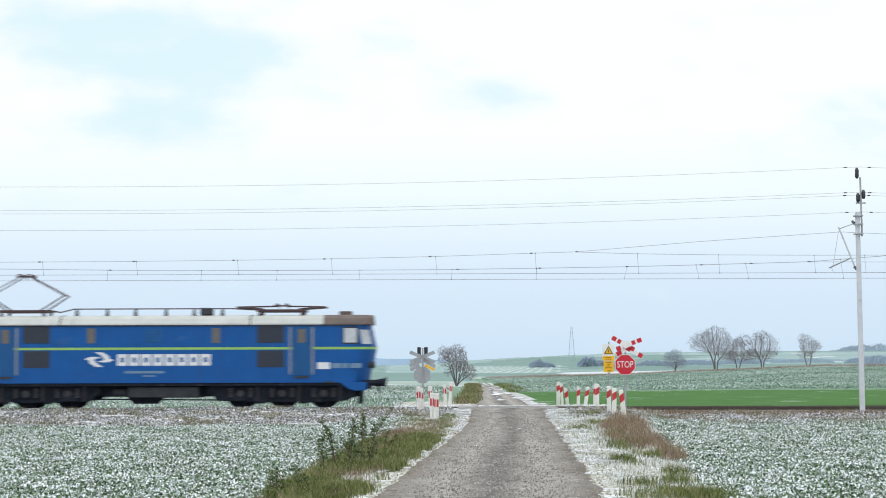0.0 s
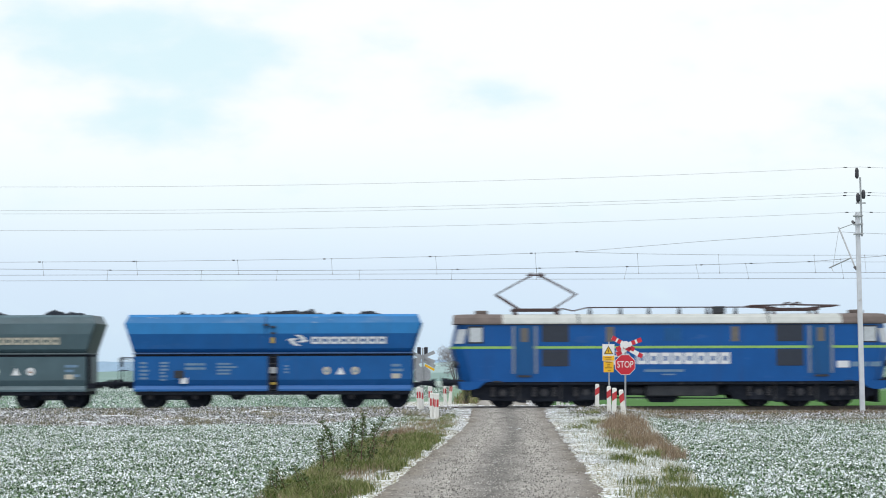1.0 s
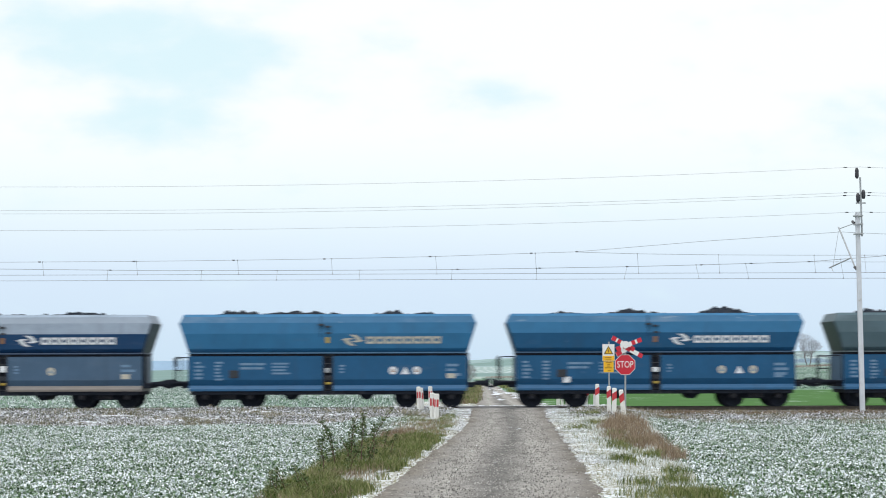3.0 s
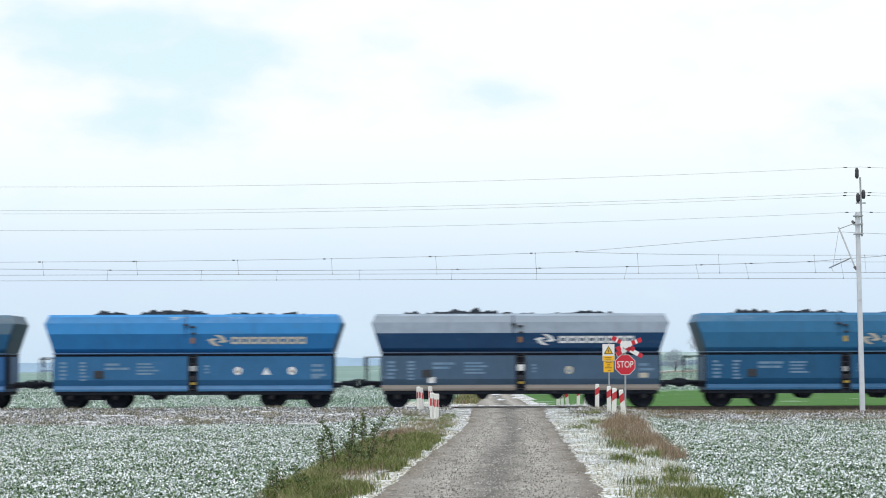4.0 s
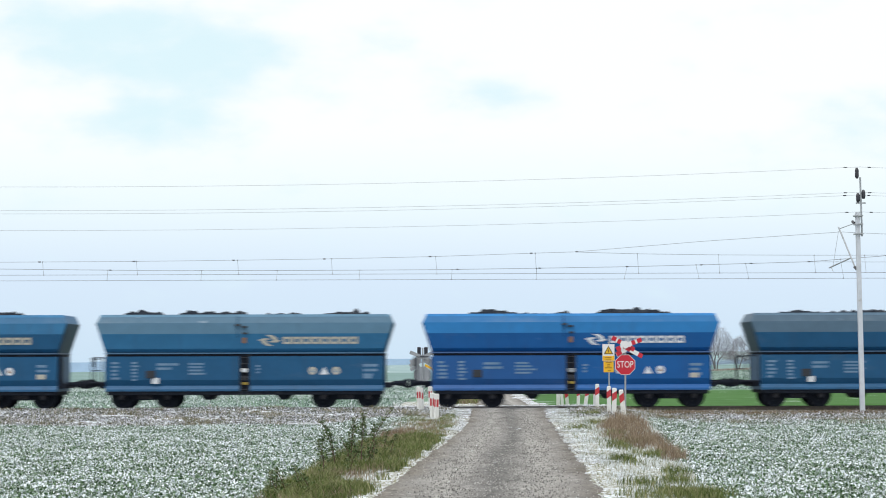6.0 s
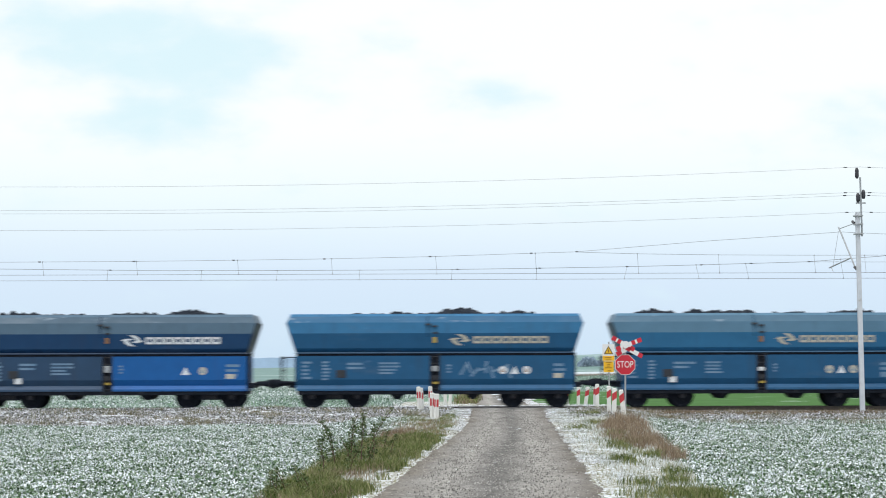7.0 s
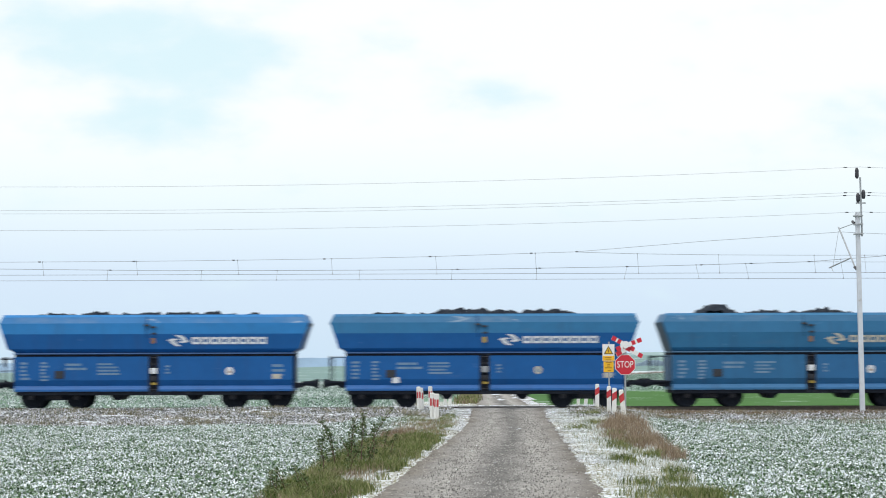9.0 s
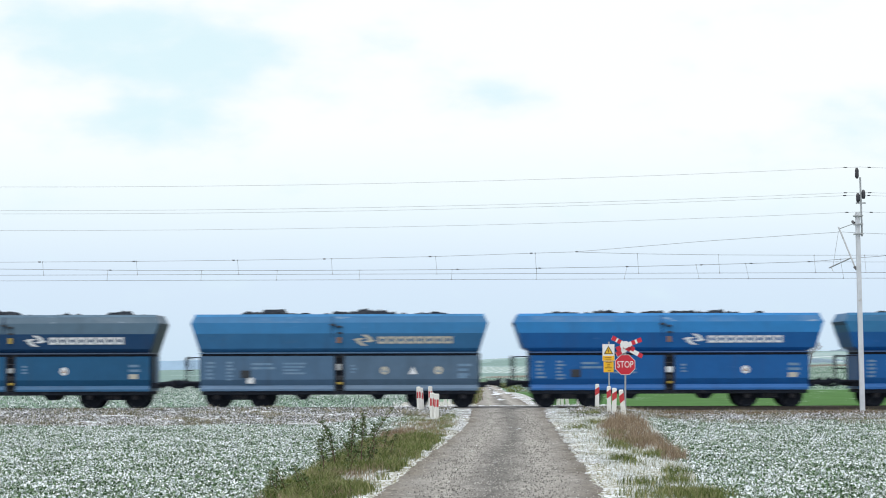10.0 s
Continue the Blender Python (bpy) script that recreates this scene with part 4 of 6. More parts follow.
def wagon(spec):
    desc, upper, lower, pl, pr, mark, L, dirt, symbols, seed = spec
    rnd = random.Random(seed)
    t = thing("hopper_wagon", desc + " coal hopper wagon on the near track", "wagon", "wagons of the coal train")
    # upper hopper: overhanging lower band, leaning upper band, open top with a rim
    b0, b1 = bmesh.new(), bmesh.new()
    s = L / 6.25

    def ring(z, hx, hy):
        return [(-hx, -hy, z), (hx, -hy, z), (hx, hy, z), (-hx, hy, z)]

    loft(b0, [ring(2.38, 5.86, 1.27), ring(2.52, 5.90 * s, 1.40), ring(3.145, 6.10 * s, 1.50)], True, False)
    loft(b1, [ring(3.145, 6.10 * s, 1.50), ring(3.60, L, 1.43)], False, False)
    b2 = loft(bmesh.new(), [ring(3.60, L, 1.43), ring(3.93, 6.10 * s, 1.26), ring(3.95, 6.08 * s, 1.24), ring(3.95, 6.02 * s, 1.18), ring(3.45, 5.95 * s, 1.2)], False, True)
    lowband = part("lower_hopper", b0, coat(lower, dirt), t)
    part("upper_hopper", b1, coat(upper, dirt), t)
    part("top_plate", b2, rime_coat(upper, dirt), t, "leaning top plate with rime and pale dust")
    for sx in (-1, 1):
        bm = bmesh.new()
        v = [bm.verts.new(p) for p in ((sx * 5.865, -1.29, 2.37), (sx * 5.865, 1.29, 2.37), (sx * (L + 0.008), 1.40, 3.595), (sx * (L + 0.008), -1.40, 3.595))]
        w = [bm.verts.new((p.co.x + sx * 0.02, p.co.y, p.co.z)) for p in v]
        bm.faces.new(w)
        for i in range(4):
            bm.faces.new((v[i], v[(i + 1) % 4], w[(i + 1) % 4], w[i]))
        # Coat cut to under half: shading and dirt together in one colour.
        part("end_wall", bm, coat(tuple(v * 0.45 for v in lower), dirt), t, "dirty sloping end wall with shading in its dark coat")
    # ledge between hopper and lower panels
    part("ledge", box(bmesh.new(), -5.9, 5.9, -1.47, 1.47, 2.295, 2.345, 0.012), coat(tuple(min(1, q * 0.8 + 0.05) for q in lower), dirt), t, "pale ledge")
    # Black strip stands in for the shadow below the ledge.
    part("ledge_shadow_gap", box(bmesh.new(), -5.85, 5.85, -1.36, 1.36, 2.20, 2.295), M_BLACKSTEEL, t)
    # Neck coat cut to six tenths, painting the shade under the overhang.
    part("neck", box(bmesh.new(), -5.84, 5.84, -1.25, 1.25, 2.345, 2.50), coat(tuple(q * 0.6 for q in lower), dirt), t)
    # lower panels with a lengthwise rail
    for x0, x1, c in ((-5.86, -0.22, pl), (0.22, 5.86, pr)):
        # the side folds inwards above a lip that faces the sky
        fold = [(2.20, 1.40), (2.18, 1.42), (1.21, 1.42), (0.985, 1.31), (0.965, 1.31)]
        pan = part("lower_panel", loft(bmesh.new(), [[(x, -y, z) for z, y in fold] + [(x, y, z) for z, y in fold[::-1]] for x in (x0, x1)]), coat(c, dirt), t)
        lip = [(0.965, 1.30), (0.955, 1.35), (0.82, 1.45), (0.735, 1.45), (0.725, 1.42)]
        # Sky light is put into the lip's lighter coat; wagon five's lip is brown.
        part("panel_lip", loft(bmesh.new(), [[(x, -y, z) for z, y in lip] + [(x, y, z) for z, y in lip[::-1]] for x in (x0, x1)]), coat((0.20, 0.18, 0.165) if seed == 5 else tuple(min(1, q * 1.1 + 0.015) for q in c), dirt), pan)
        for k in range(4):
            hx = x0 + (x1 - x0) * (k + 0.5) / 4
            part("latch", box(bmesh.new(), hx - 0.05, hx + 0.05, -1.47, -1.41, 0.62, 0.74, 0.008), M_BLACKSTEEL, pan)
        if x0 > 0:
            for ch, cx in symbols:
                if ch == "o":
                    part("round_mark", prism(bmesh.new(), disc(cx, 1.58, 0.17), -1.428, -1.422), M_CREAM if seed % 2 else M_MARK, pan)
                    part("mark_centre", prism(bmesh.new(), [(cx - 0.09, 1.51), (cx + 0.09, 1.51), (cx, 1.67)], -1.434, -1.430), M_DULLORANGE if seed % 2 == 0 else M_DIM, pan)
                elif ch == "t":
                    part("triangle_mark", prism(bmesh.new(), [(cx - 0.18, 1.42), (cx + 0.18, 1.42), (cx, 1.74)], -1.428, -1.422), M_MARK, pan)
            text_lines(pan, 0.5, 0.72, 1.45, 1.85, 3, -1.422, M_DIM, seed + 40)
            text_lines(pan, 5.0, 5.6, 1.3, 1.9, 3, -1.422, M_DIM, seed + 50)
            part("label_plate", prism(bmesh.new(), [(5.0, 1.25), (5.36, 1.25), (5.36, 1.45), (5.0, 1.45)], -1.428, -1.422), M_CREAM if seed % 3 else M_DIM, pan)
        else:
            text_lines(pan, -5.6, -5.2, 1.2, 2.0, 5, -1.422, M_DIM, seed + 60)
            text_lines(pan, -4.75, -4.4, 1.15, 2.0, 6, -1.422, M_DIM, seed + 70)
            text_lines(pan, -3.7, -2.6, 1.6, 1.95, 2, -1.422, M_DIM, seed + 80)
            text_lines(pan, -2.35, -1.4, 1.4, 1.95, 4, -1.422, M_DIM, seed + 90)
            part("document_box", box(bmesh.new(), -4.15, -3.75, -1.47, -1.42, 1.28, 1.6, 0.01), M_GREYBOX, pan)
            if seed % 2:
                part("label_plate", prism(bmesh.new(), [(-3.9, 1.05), (-3.6, 1.05), (-3.6, 1.3), (-3.9, 1.3)], -1.428, -1.422), M_MARK, pan)
    # recess with ladder and valve boxes
    part("recess_frame", box(bmesh.new(), -0.22, 0.22, -1.25, 1.25, 0.72, 2.2), M_BLACKSTEEL, t)
    bm = bmesh.new()
    for sx in (-0.17, 0.17):
        tube(bm, [(sx, -1.40, 0.6), (sx, -1.40, 2.2)], 0.02, 6)
    for k in range(6):
        tube(bm, [(-0.17, -1.40, 0.8 + 0.27 * k), (0.17, -1.40, 0.8 + 0.27 * k)], 0.015, 5)
    part("ladder", bm, M_GEAR, t)
    zb = rnd.uniform(1.45, 1.6)
    part("valve_box", box(bmesh.new(), -0.13, rnd.uniform(0.08, 0.17), -1.45, -1.28, zb, zb + rnd.uniform(0.14, 0.3), 0.02), M_MARK if seed in (2, 3, 5, 9, 12, 14) else M_GALV, t, "pale valve box")
    part("brake_handwheel", tube(bmesh.new(), [(0.0, -1.46, 1.28), (0.0, -1.42, 1.28)], 0.11, 12), M_GREYBOX, t)
    part("yellow_lever", box(bmesh.new(), -0.08, 0.12, -1.45, -1.3, 1.0, 1.1, 0.01), M_DULLYELLOW, t)
    # step irons and lamps on the upper side, small yellow plate
    for cx, z in ((0.0, 3.42), (0.02, 3.15), (-0.28, 3.5)):
        part("step_iron", box(bmesh.new(), cx - 0.11, cx + 0.11, -1.56, -1.42, z - 0.03, z + 0.05, 0.01), M_GREYBOX, t)
    for x in (-0.3,):
        bm = loft(bmesh.new(), [[(x - 0.03, -hy - 0.012, z), (x + 0.03, -hy - 0.012, z), (x + 0.03, -hy + 0.05, z), (x - 0.03, -hy + 0.05, z)] for z, hy in ((2.46, 1.34), (3.145, 1.50), (3.60, 1.43), (3.93, 1.26))])
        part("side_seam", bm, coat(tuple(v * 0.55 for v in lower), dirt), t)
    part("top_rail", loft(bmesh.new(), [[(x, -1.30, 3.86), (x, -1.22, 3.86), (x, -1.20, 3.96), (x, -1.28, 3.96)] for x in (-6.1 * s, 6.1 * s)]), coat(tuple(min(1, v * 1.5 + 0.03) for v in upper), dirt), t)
    part("yellow_plate", box(bmesh.new(), -0.09, 0.07, -1.51, -1.43, 2.74, 2.98, 0.01), M_DULLYELLOW if seed % 3 == 1 else M_DULLORANGE, t)
    # marking on the overhanging band, tilted with it
    tilt = math.atan2(0.10, 0.625)
    tm = Matrix.Translation((0, -1.460, 2.86)) @ Matrix.Rotation(tilt, 4, "X")
    for poly in swoosh(1.05, 0.0, 0.95, 0.5):
        ob = part("logo_shape", prism(bmesh.new(), poly, -0.014, -0.006), mark, lowband)
        ob.matrix_local = tm
    z0, z1 = -0.15, 0.15
    step = 3.2 / 8
    for k in range(8):
        a = 1.62 + k * step
        bm = bmesh.new()
        letter_shape(bm, k, a, a + step * 0.86, z0, z1, -0.014, -0.006)
        ob = part("letter_block", bm, mark, lowband)
        ob.matrix_local = tm
    # coal
    nx, ny = 130, 12
    verts, faces = [], []
    for i in range(nx + 1):
        for j in range(ny + 1):
            x = -5.75 + 11.5 * i / nx
            y = -1.13 + 2.26 * j / ny
            e = min(1.0, (5.75 - abs(x)) / 1.5) * min(1.0, (1.13 - abs(y)) / 0.5)
            h = 3.64 + 0.32 * e + 0.34 * noise.noise((x * 0.5, y * 0.6, seed * 3.0)) + 0.14 * noise.noise((x * 1.6, y * 2.2, seed)) + 0.18 * noise.noise((x * 4.2, y * 4.2, seed))
            if seed == 12:
                h += 0.28 * math.exp(-((x + 3.9) / 0.7) ** 2)
            h = min(h, 4.35)
            verts.append((x, y, h))
    for i in range(nx):
        for j in range(ny):
            a = i * (ny + 1) + j
            faces.append((a, a + ny + 1, a + ny + 2, a + 1))
    raw("coal_load", verts, faces, M_COAL, t)["label"] = "heaped black coal dusted with snow"
    # underframe
    bm = box(bmesh.new(), -6.2, 6.2, -1.2, 1.2, 0.86, 1.06, 0.02)
    box(bm, -5.8, 5.8, -1.38, 1.38, 0.57, 0.72, 0.02)
    part("underframe", bm, M_BLACKSTEEL, t)
    for x in (-1.6, 1.6):
        part("discharge_gear", prism(bmesh.new(), [(x - 0.35, 0.60), (x + 0.35, 0.60), (x + 0.12, 0.36), (x - 0.12, 0.36)], -0.9, 0.9), M_BLACKSTEEL, t)
    for sx in (-1, 1):
        for sy in (-0.875, 0.875):
            bm = tube(bmesh.new(), [(sx * 6.2, sy, 1.04), (sx * 6.62, sy, 1.04)], 0.09, 10)
            tube(bm, [(sx * 6.62, sy, 1.04), (sx * 6.84, sy, 1.04)], [0.11, 0.2], 14)
            part("buffer", bm, M_BLACKSTEEL, t)
        part("coupling", tube(bmesh.new(), [(sx * 6.2, 0, 1.0), (sx * 6.6, 0, 0.95), (sx * 6.9, 0, 0.85)], 0.05, 6), M_BLACKSTEEL, t)
        bg = thing("bogie", "", "")
        bg.parent = t
        bg.location = (sx * 4.25, 0, 0)
        for yy in (-1.0, 1.0):
            bm = bmesh.new()
            side_frame(bm, 0.95, RIGID, yy)
            part("side_frame", bm, M_BLACKSTEEL, bg)
            for dx in (-0.22, 0.0, 0.22):
                part("spring", tube(bmesh.new(), [(dx, yy * 1.07, 0.40), (dx, yy * 1.07, 0.70)], 0.07, 8), M_GEAR, bg)
            for ax in (-0.95, 0.95):
                part("axle_cover", tube(bmesh.new(), [(ax, yy * 1.12, RIGID), (ax, yy * 1.22, RIGID)], [0.13, 0.10], 10), M_GEAR, bg)
        part("bolster", box(bmesh.new(), -0.25, 0.25, -1.0, 1.0, 0.42, 0.7, 0.03), M_BLACKSTEEL, bg)
        for ax in (-0.95, 0.95):
            WHEELS.append((wheelset("wheelset", bg, (ax, 0, RIGID), RIGID), ax, RIGID))
    # end platform with railing and handbrake at the trailing end
    part("platform", box(bmesh.new(), -6.55, -5.86, -1.3, 1.3, 1.06, 1.11, 0.01), M_BLACKSTEEL, t)
    for y in (-1.2, 1.2):
        part("railing_hoop", tube(bmesh.new(), [(-6.5, y, 1.1), (-6.5, y, 2.12), (-6.45, y, 2.15), (-5.95, y, 2.15), (-5.9, y, 2.12), (-5.9, y, 1.1)], 0.022, 6), M_BLACKSTEEL, t)
    for z in (1.6, 2.1):
        part("railing_bar", tube(bmesh.new(), [(-6.5, -1.2, z), (-6.5, 1.2, z)], 0.02, 6), M_BLACKSTEEL, t)
    bm = tube(bmesh.new(), [(-6.6, 0.3, 1.1), (-6.6, 0.3, 2.2)], 0.03, 6)
    tube(bm, [(-6.62, 0.3, 1.95), (-6.66, 0.3, 1.95)], 0.2, 12)
    part("brake_column", bm, M_BLACKSTEEL, t)
    part("end_ladder", box(bmesh.new(), 5.88, 5.95, -1.1, -0.7, 0.9, 2.3, 0.01), M_BLACKSTEEL, t)
    if seed == 10:
        for k in range(9):
            x = 1.2 + k * 0.24
            zc = 1.6 + 0.12 * math.sin(k * 2.1)
            part("scribble", prism(bmesh.new(), bar_poly(x, zc, 0.5, 0.09, 60 + 55 * math.sin(k * 1.7)), -1.427, -1.422), M_DIM, t)
    return t


def letter_shape(bm, k, a, b, z0, z1, y0, y1):
    """A plain hollow block of a letter's size."""
    c, w, e = (a + b) / 2, (b - a) * 0.5, (z1 - z0) * 0.29
    for x0, x1, p, q in ((c - w, c - w + e, z0, z1), (c + w - e, c + w, z0, z1), (c - w + e, c + w - e, z0, z0 + e), (c - w + e, c + w - e, z1 - e, z1)):
        prism(bm, [(x0, p), (x1, p), (x1, q), (x0, q)], y0, y1)


WHEELS = []


def locomotive():
    t = thing("locomotive", "blue six-axle electric locomotive with a lime stripe and pale roof", "locomotive")
    blue = paint("locomotive_blue", (0.004, 0.086, 0.315), 0.15)
    roof = mat("pale_roof_paint", [(0.40, 0.43, 0.42), (0.56, 0.58, 0.57)], 1.5, 0.6, spots=[((0.30, 0.29, 0.27), 1.3, 0.58, 0.25, (2, 1, 0.5))])
    cabroof = mat("sooty_cab_roof", [(0.11, 0.09, 0.085), (0.20, 0.17, 0.16)], 1.6, 0.8)
    doorblue = paint("door_blue", (0.009, 0.085, 0.25), 0.2)
    brown = plain("dusty_pane", (0.13, 0.12, 0.11), 0.3)
    # Sky mirrored in the cab panes is painted as an opaque pale grey.
    pale = plain("painted_reflection_pane", (0.50, 0.54, 0.58), 0.15)
    railgrey = plain("grey_handrail_recess", (0.16, 0.21, 0.30), 0.5)
    pantored = mat("rusty_pantograph", [(0.035, 0.022, 0.024), (0.085, 0.045, 0.045)], 3.0, 0.7)

    def plan(z, hx, inset=0.0, hy=1.5):
        q = [(hx, 0.55), (hx - 0.16, 1.05), (hx - 0.55, hy - 0.05), (hx - 0.95, hy)]
        right = [(x, -y) for x, y in q[::-1]] + [(x, y) for x, y in q]
        left = [(-x, y) for x, y in q[::-1]] + [(-x, -y) for x, y in q]
        return [(x, y, z) for x, y in right + left]

    body = part("body", loft(bmesh.new(), [plan(1.08, 9.01), plan(1.30, 9.06), plan(2.30, 9.32), plan(2.48, 9.34), plan(3.25, 9.16), plan(3.42, 9.14)]), blue, t)
    # curved roof with sooty cab ends
    prof = [(-1.52, 3.42), (-1.50, 3.50), (-1.36, 3.72), (-1.05, 3.84), (-0.4, 3.90), (0.4, 3.90), (1.05, 3.84), (1.36, 3.72), (1.50, 3.50), (1.52, 3.42)]
    part("roof", loft(bmesh.new(), [[(x, a, b) for a, b in prof] for x in (-7.15, 7.15)]), roof, t, "pale grey roof")
    for s in (-1, 1):
        rr = []
        for x, k, dz in ((7.15, 1.0, 0), (8.2, 0.99, 0.01), (8.9, 0.90, 0.0), (9.22, 0.72, -0.02), (9.26, 0.68, -0.25)):
            rr.append([(s * x, a * k, 3.42 + max(0.02, (b - 3.42) * (1.0 if x < 9.25 else 0.4) + dz * (b > 3.45))) for a, b in prof])
        part("cab_roof", loft(bmesh.new(), rr), cabroof, t, "sooty brown cab roof")
    for x in (-3.95, 4.07):
        part("roof_joint", loft(bmesh.new(), [[(xx, a * 1.006, b + 0.01) for a, b in prof] for xx in (x - 0.03, x + 0.03)]), M_GREYBOX, t)
    # lime stripe round the body
    part("stripe", loft(bmesh.new(), [plan(2.40, 9.346, hy=1.506), plan(2.50, 9.346, hy=1.506)], False, False), M_LIME, body)
    # bottom skirt line
    part("sill", box(bmesh.new(), -8.9, 8.9, -1.46, 1.46, 0.95, 1.08, 0.02), M_BLACKSTEEL, t)
    for s in (-1, 1):
        for side in (-1, 1):
            y = side * 1.5

            def panel(name, x0, x1, z0, z1, material, proud=0.012, parent=body):
                return part(name, box(bmesh.new(), s * x0, s * x1, y - side * 0.02, y + side * proud, z0, z1, 0.006), material, parent)

            panel("grille", 4.36, 5.50, 2.68, 3.38, M_GLASS)
            panel("grille", 4.36, 5.50, 1.66, 2.36, M_GLASS)
            d = panel("door", 5.86, 6.62, 1.35, 3.36, doorblue, 0.01)
            part("pane", box(bmesh.new(), s * 6.08, s * 6.40, y - side * 0.01, y + side * 0.018, 2.68, 3.25, 0.006), brown, d)
            part("step", box(bmesh.new(), s * 5.95, s * 6.55, y - side * 0.02, y + side * 0.03, 1.25, 1.33, 0.006), M_GREYBOX, d)
            for x in (5.76, 6.70):
                h = panel("handrail_recess", x - 0.06, x + 0.06, 1.38, 3.34, railgrey, 0.008)
                part("handrail", tube(bmesh.new(), [(s * x, y + side * 0.05, 1.45), (s * x, y + side * 0.05, 3.25)], 0.018, 6), M_GALV, h)
            panel("window_frame", 7.96, 8.62, 2.62, 3.34, M_GREYBOX, 0.01)
            panel("pane", 8.02, 8.56, 2.68, 3.28, pale, 0.016)
            panel("small_pane", 2.46, 2.80, 2.68, 3.30, brown)
            panel("hatch", 0.0, 0.36, 2.70, 3.25, doorblue, 0.008)
            panel("foot_step", 7.2, 7.6, 1.06, 1.12, M_GREYBOX, 0.05)
        # front panes, lamps, buffer beam, buffers
        for side in (-1, 1):
            bm = bmesh.new()
            v = [(9.325, 0.06, 2.62), (9.325, 0.54, 2.62), (9.19, 0.54, 3.22), (9.19, 0.06, 3.22)]
            q = [bm.verts.new((s * (x + 0.012), side * yy, z)) for x, yy, z in v]
            q2 = [bm.verts.new((s * (x - 0.05), side * yy, z)) for x, yy, z in v]
            bm.faces.new(q)
            for i in range(4):
                bm.faces.new((q[i], q[(i + 1) % 4], q2[(i + 1) % 4], q2[i]))
            part("front_pane", bm, pale, body)
            bm = bmesh.new()
            v = [(9.15, 1.07, 2.62), (8.80, 1.42, 2.62), (8.66, 1.42, 3.22), (9.01, 1.07, 3.22)]
            q = [bm.verts.new((s * (x + 0.03), side * (yy + 0.02), z)) for x, yy, z in v]
            q2 = [bm.verts.new((s * (x - 0.05), side * (yy - 0.03), z)) for x, yy, z in v]
            bm.faces.new(q)
            for i in range(4):
                bm.faces.new((q[i], q[(i + 1) % 4], q2[(i + 1) % 4], q2[i]))
            part("corner_pane", bm, pale, body)
            part("headlamp", tube(bmesh.new(), [(s * 9.0, side * 0.95, 1.75), (s * 9.24, side * 0.95, 1.75)], 0.14, 12), M_GREYBOX, body)
            bm = tube(bmesh.new(), [(s * 8.95, side * 0.875, 1.06), (s * 9.4, side * 0.875, 1.06)], 0.11, 10)
            tube(bm, [(s * 9.4, side * 0.875, 1.06), (s * 9.7, side * 0.875, 1.06), (s * 9.74, side * 0.875, 1.06)], [0.14, 0.16, 0.25], 14)
            part("buffer", bm, M_BLACKSTEEL, t)
        for side in (-1, 1):
            bm = prism(bmesh.new(), [(s * 7.85, 1.10), (s * 9.0, 1.10), (s * 8.95, 0.76), (s * 8.5, 0.74), (s * 8.2, 0.82)], side * 1.49 - 0.02, side * 1.49 + 0.02)
            part("cab_skirt", bm, blue, body)
            part("spring_pack", box(bmesh.new(), s * 3.2, s * 3.9, side * 1.2 - 0.1, side * 1.2 + 0.1, 0.3, 0.62, 0.03), M_BLACKSTEEL, t)
            part("sand_box", box(bmesh.new(), s * 8.2, s * 8.5, side * 1.15 - 0.15, side * 1.15 + 0.15, 0.45, 0.85, 0.03), M_BLACKSTEEL, t)
        part("buffer_beam", box(bmesh.new(), s * 8.75, s * 9.1, -1.4, 1.4, 0.8, 1.15, 0.03), M_BLACKSTEEL, t)
        part("rail_guard", box(bmesh.new(), s * 8.6, s * 8.75, -1.2, 1.2, 0.18, 0.8, 0.03), M_BLACKSTEEL, t)
        part("coupling", tube(bmesh.new(), [(s * 9.1, 0, 1.0), (s * 9.4, 0, 0.9), (s * 9.5, 0, 0.6)], 0.05, 6), M_BLACKSTEEL, t)
        part("horn_box", box(bmesh.new(), s * 7.75, s * 8.3, -0.3, 0.3, 3.88, 4.05, 0.03), cabroof, t)
        # three-axle bogie
        bg = thing("bogie", "", "")
        bg.parent = t
        bg.location = (s * 5.4, 0, 0)
        for yy in (-1.12, 1.12):
            bm = prism(bmesh.new(), [(-2.95, 1.0), (2.95, 1.0), (3.15, 0.78), (2.75, 0.32), (1.2, 0.26), (0.9, 0.40), (0.55, 0.26), (-0.55, 0.26), (-0.9, 0.40), (-1.2, 0.26), (-2.75, 0.32), (-3.15, 0.78)], yy - 0.07, yy + 0.07)
            for ax in (-1.75, 0.0, 1.75):
                box(bm, ax - 0.22, ax + 0.22, yy - 0.15, yy + 0.15, 0.42, 0.85, 0.03)
                tube(bm, [(ax - 0.42, yy, 0.45), (ax - 0.42, yy, 0.9)], 0.1, 8)
                tube(bm, [(ax + 0.42, yy, 0.45), (ax + 0.42, yy, 0.9)], 0.1, 8)
            for ax in (-0.9, 0.9):
                box(bm, ax - 0.2, ax + 0.2, yy - 0.05, yy + 0.05, 0.2, 0.6, 0.02)
            part("side_frame", bm, M_BLACKSTEEL, bg)
        for ax in (-1.75, 0.0, 1.75):
            for yy in (-1, 1):
                part("axle_cover", tube(bmesh.new(), [(ax, yy * 1.26, 0.62), (ax, yy * 1.31, 0.62)], [0.17, 0.12], 12), M_GEAR, bg)
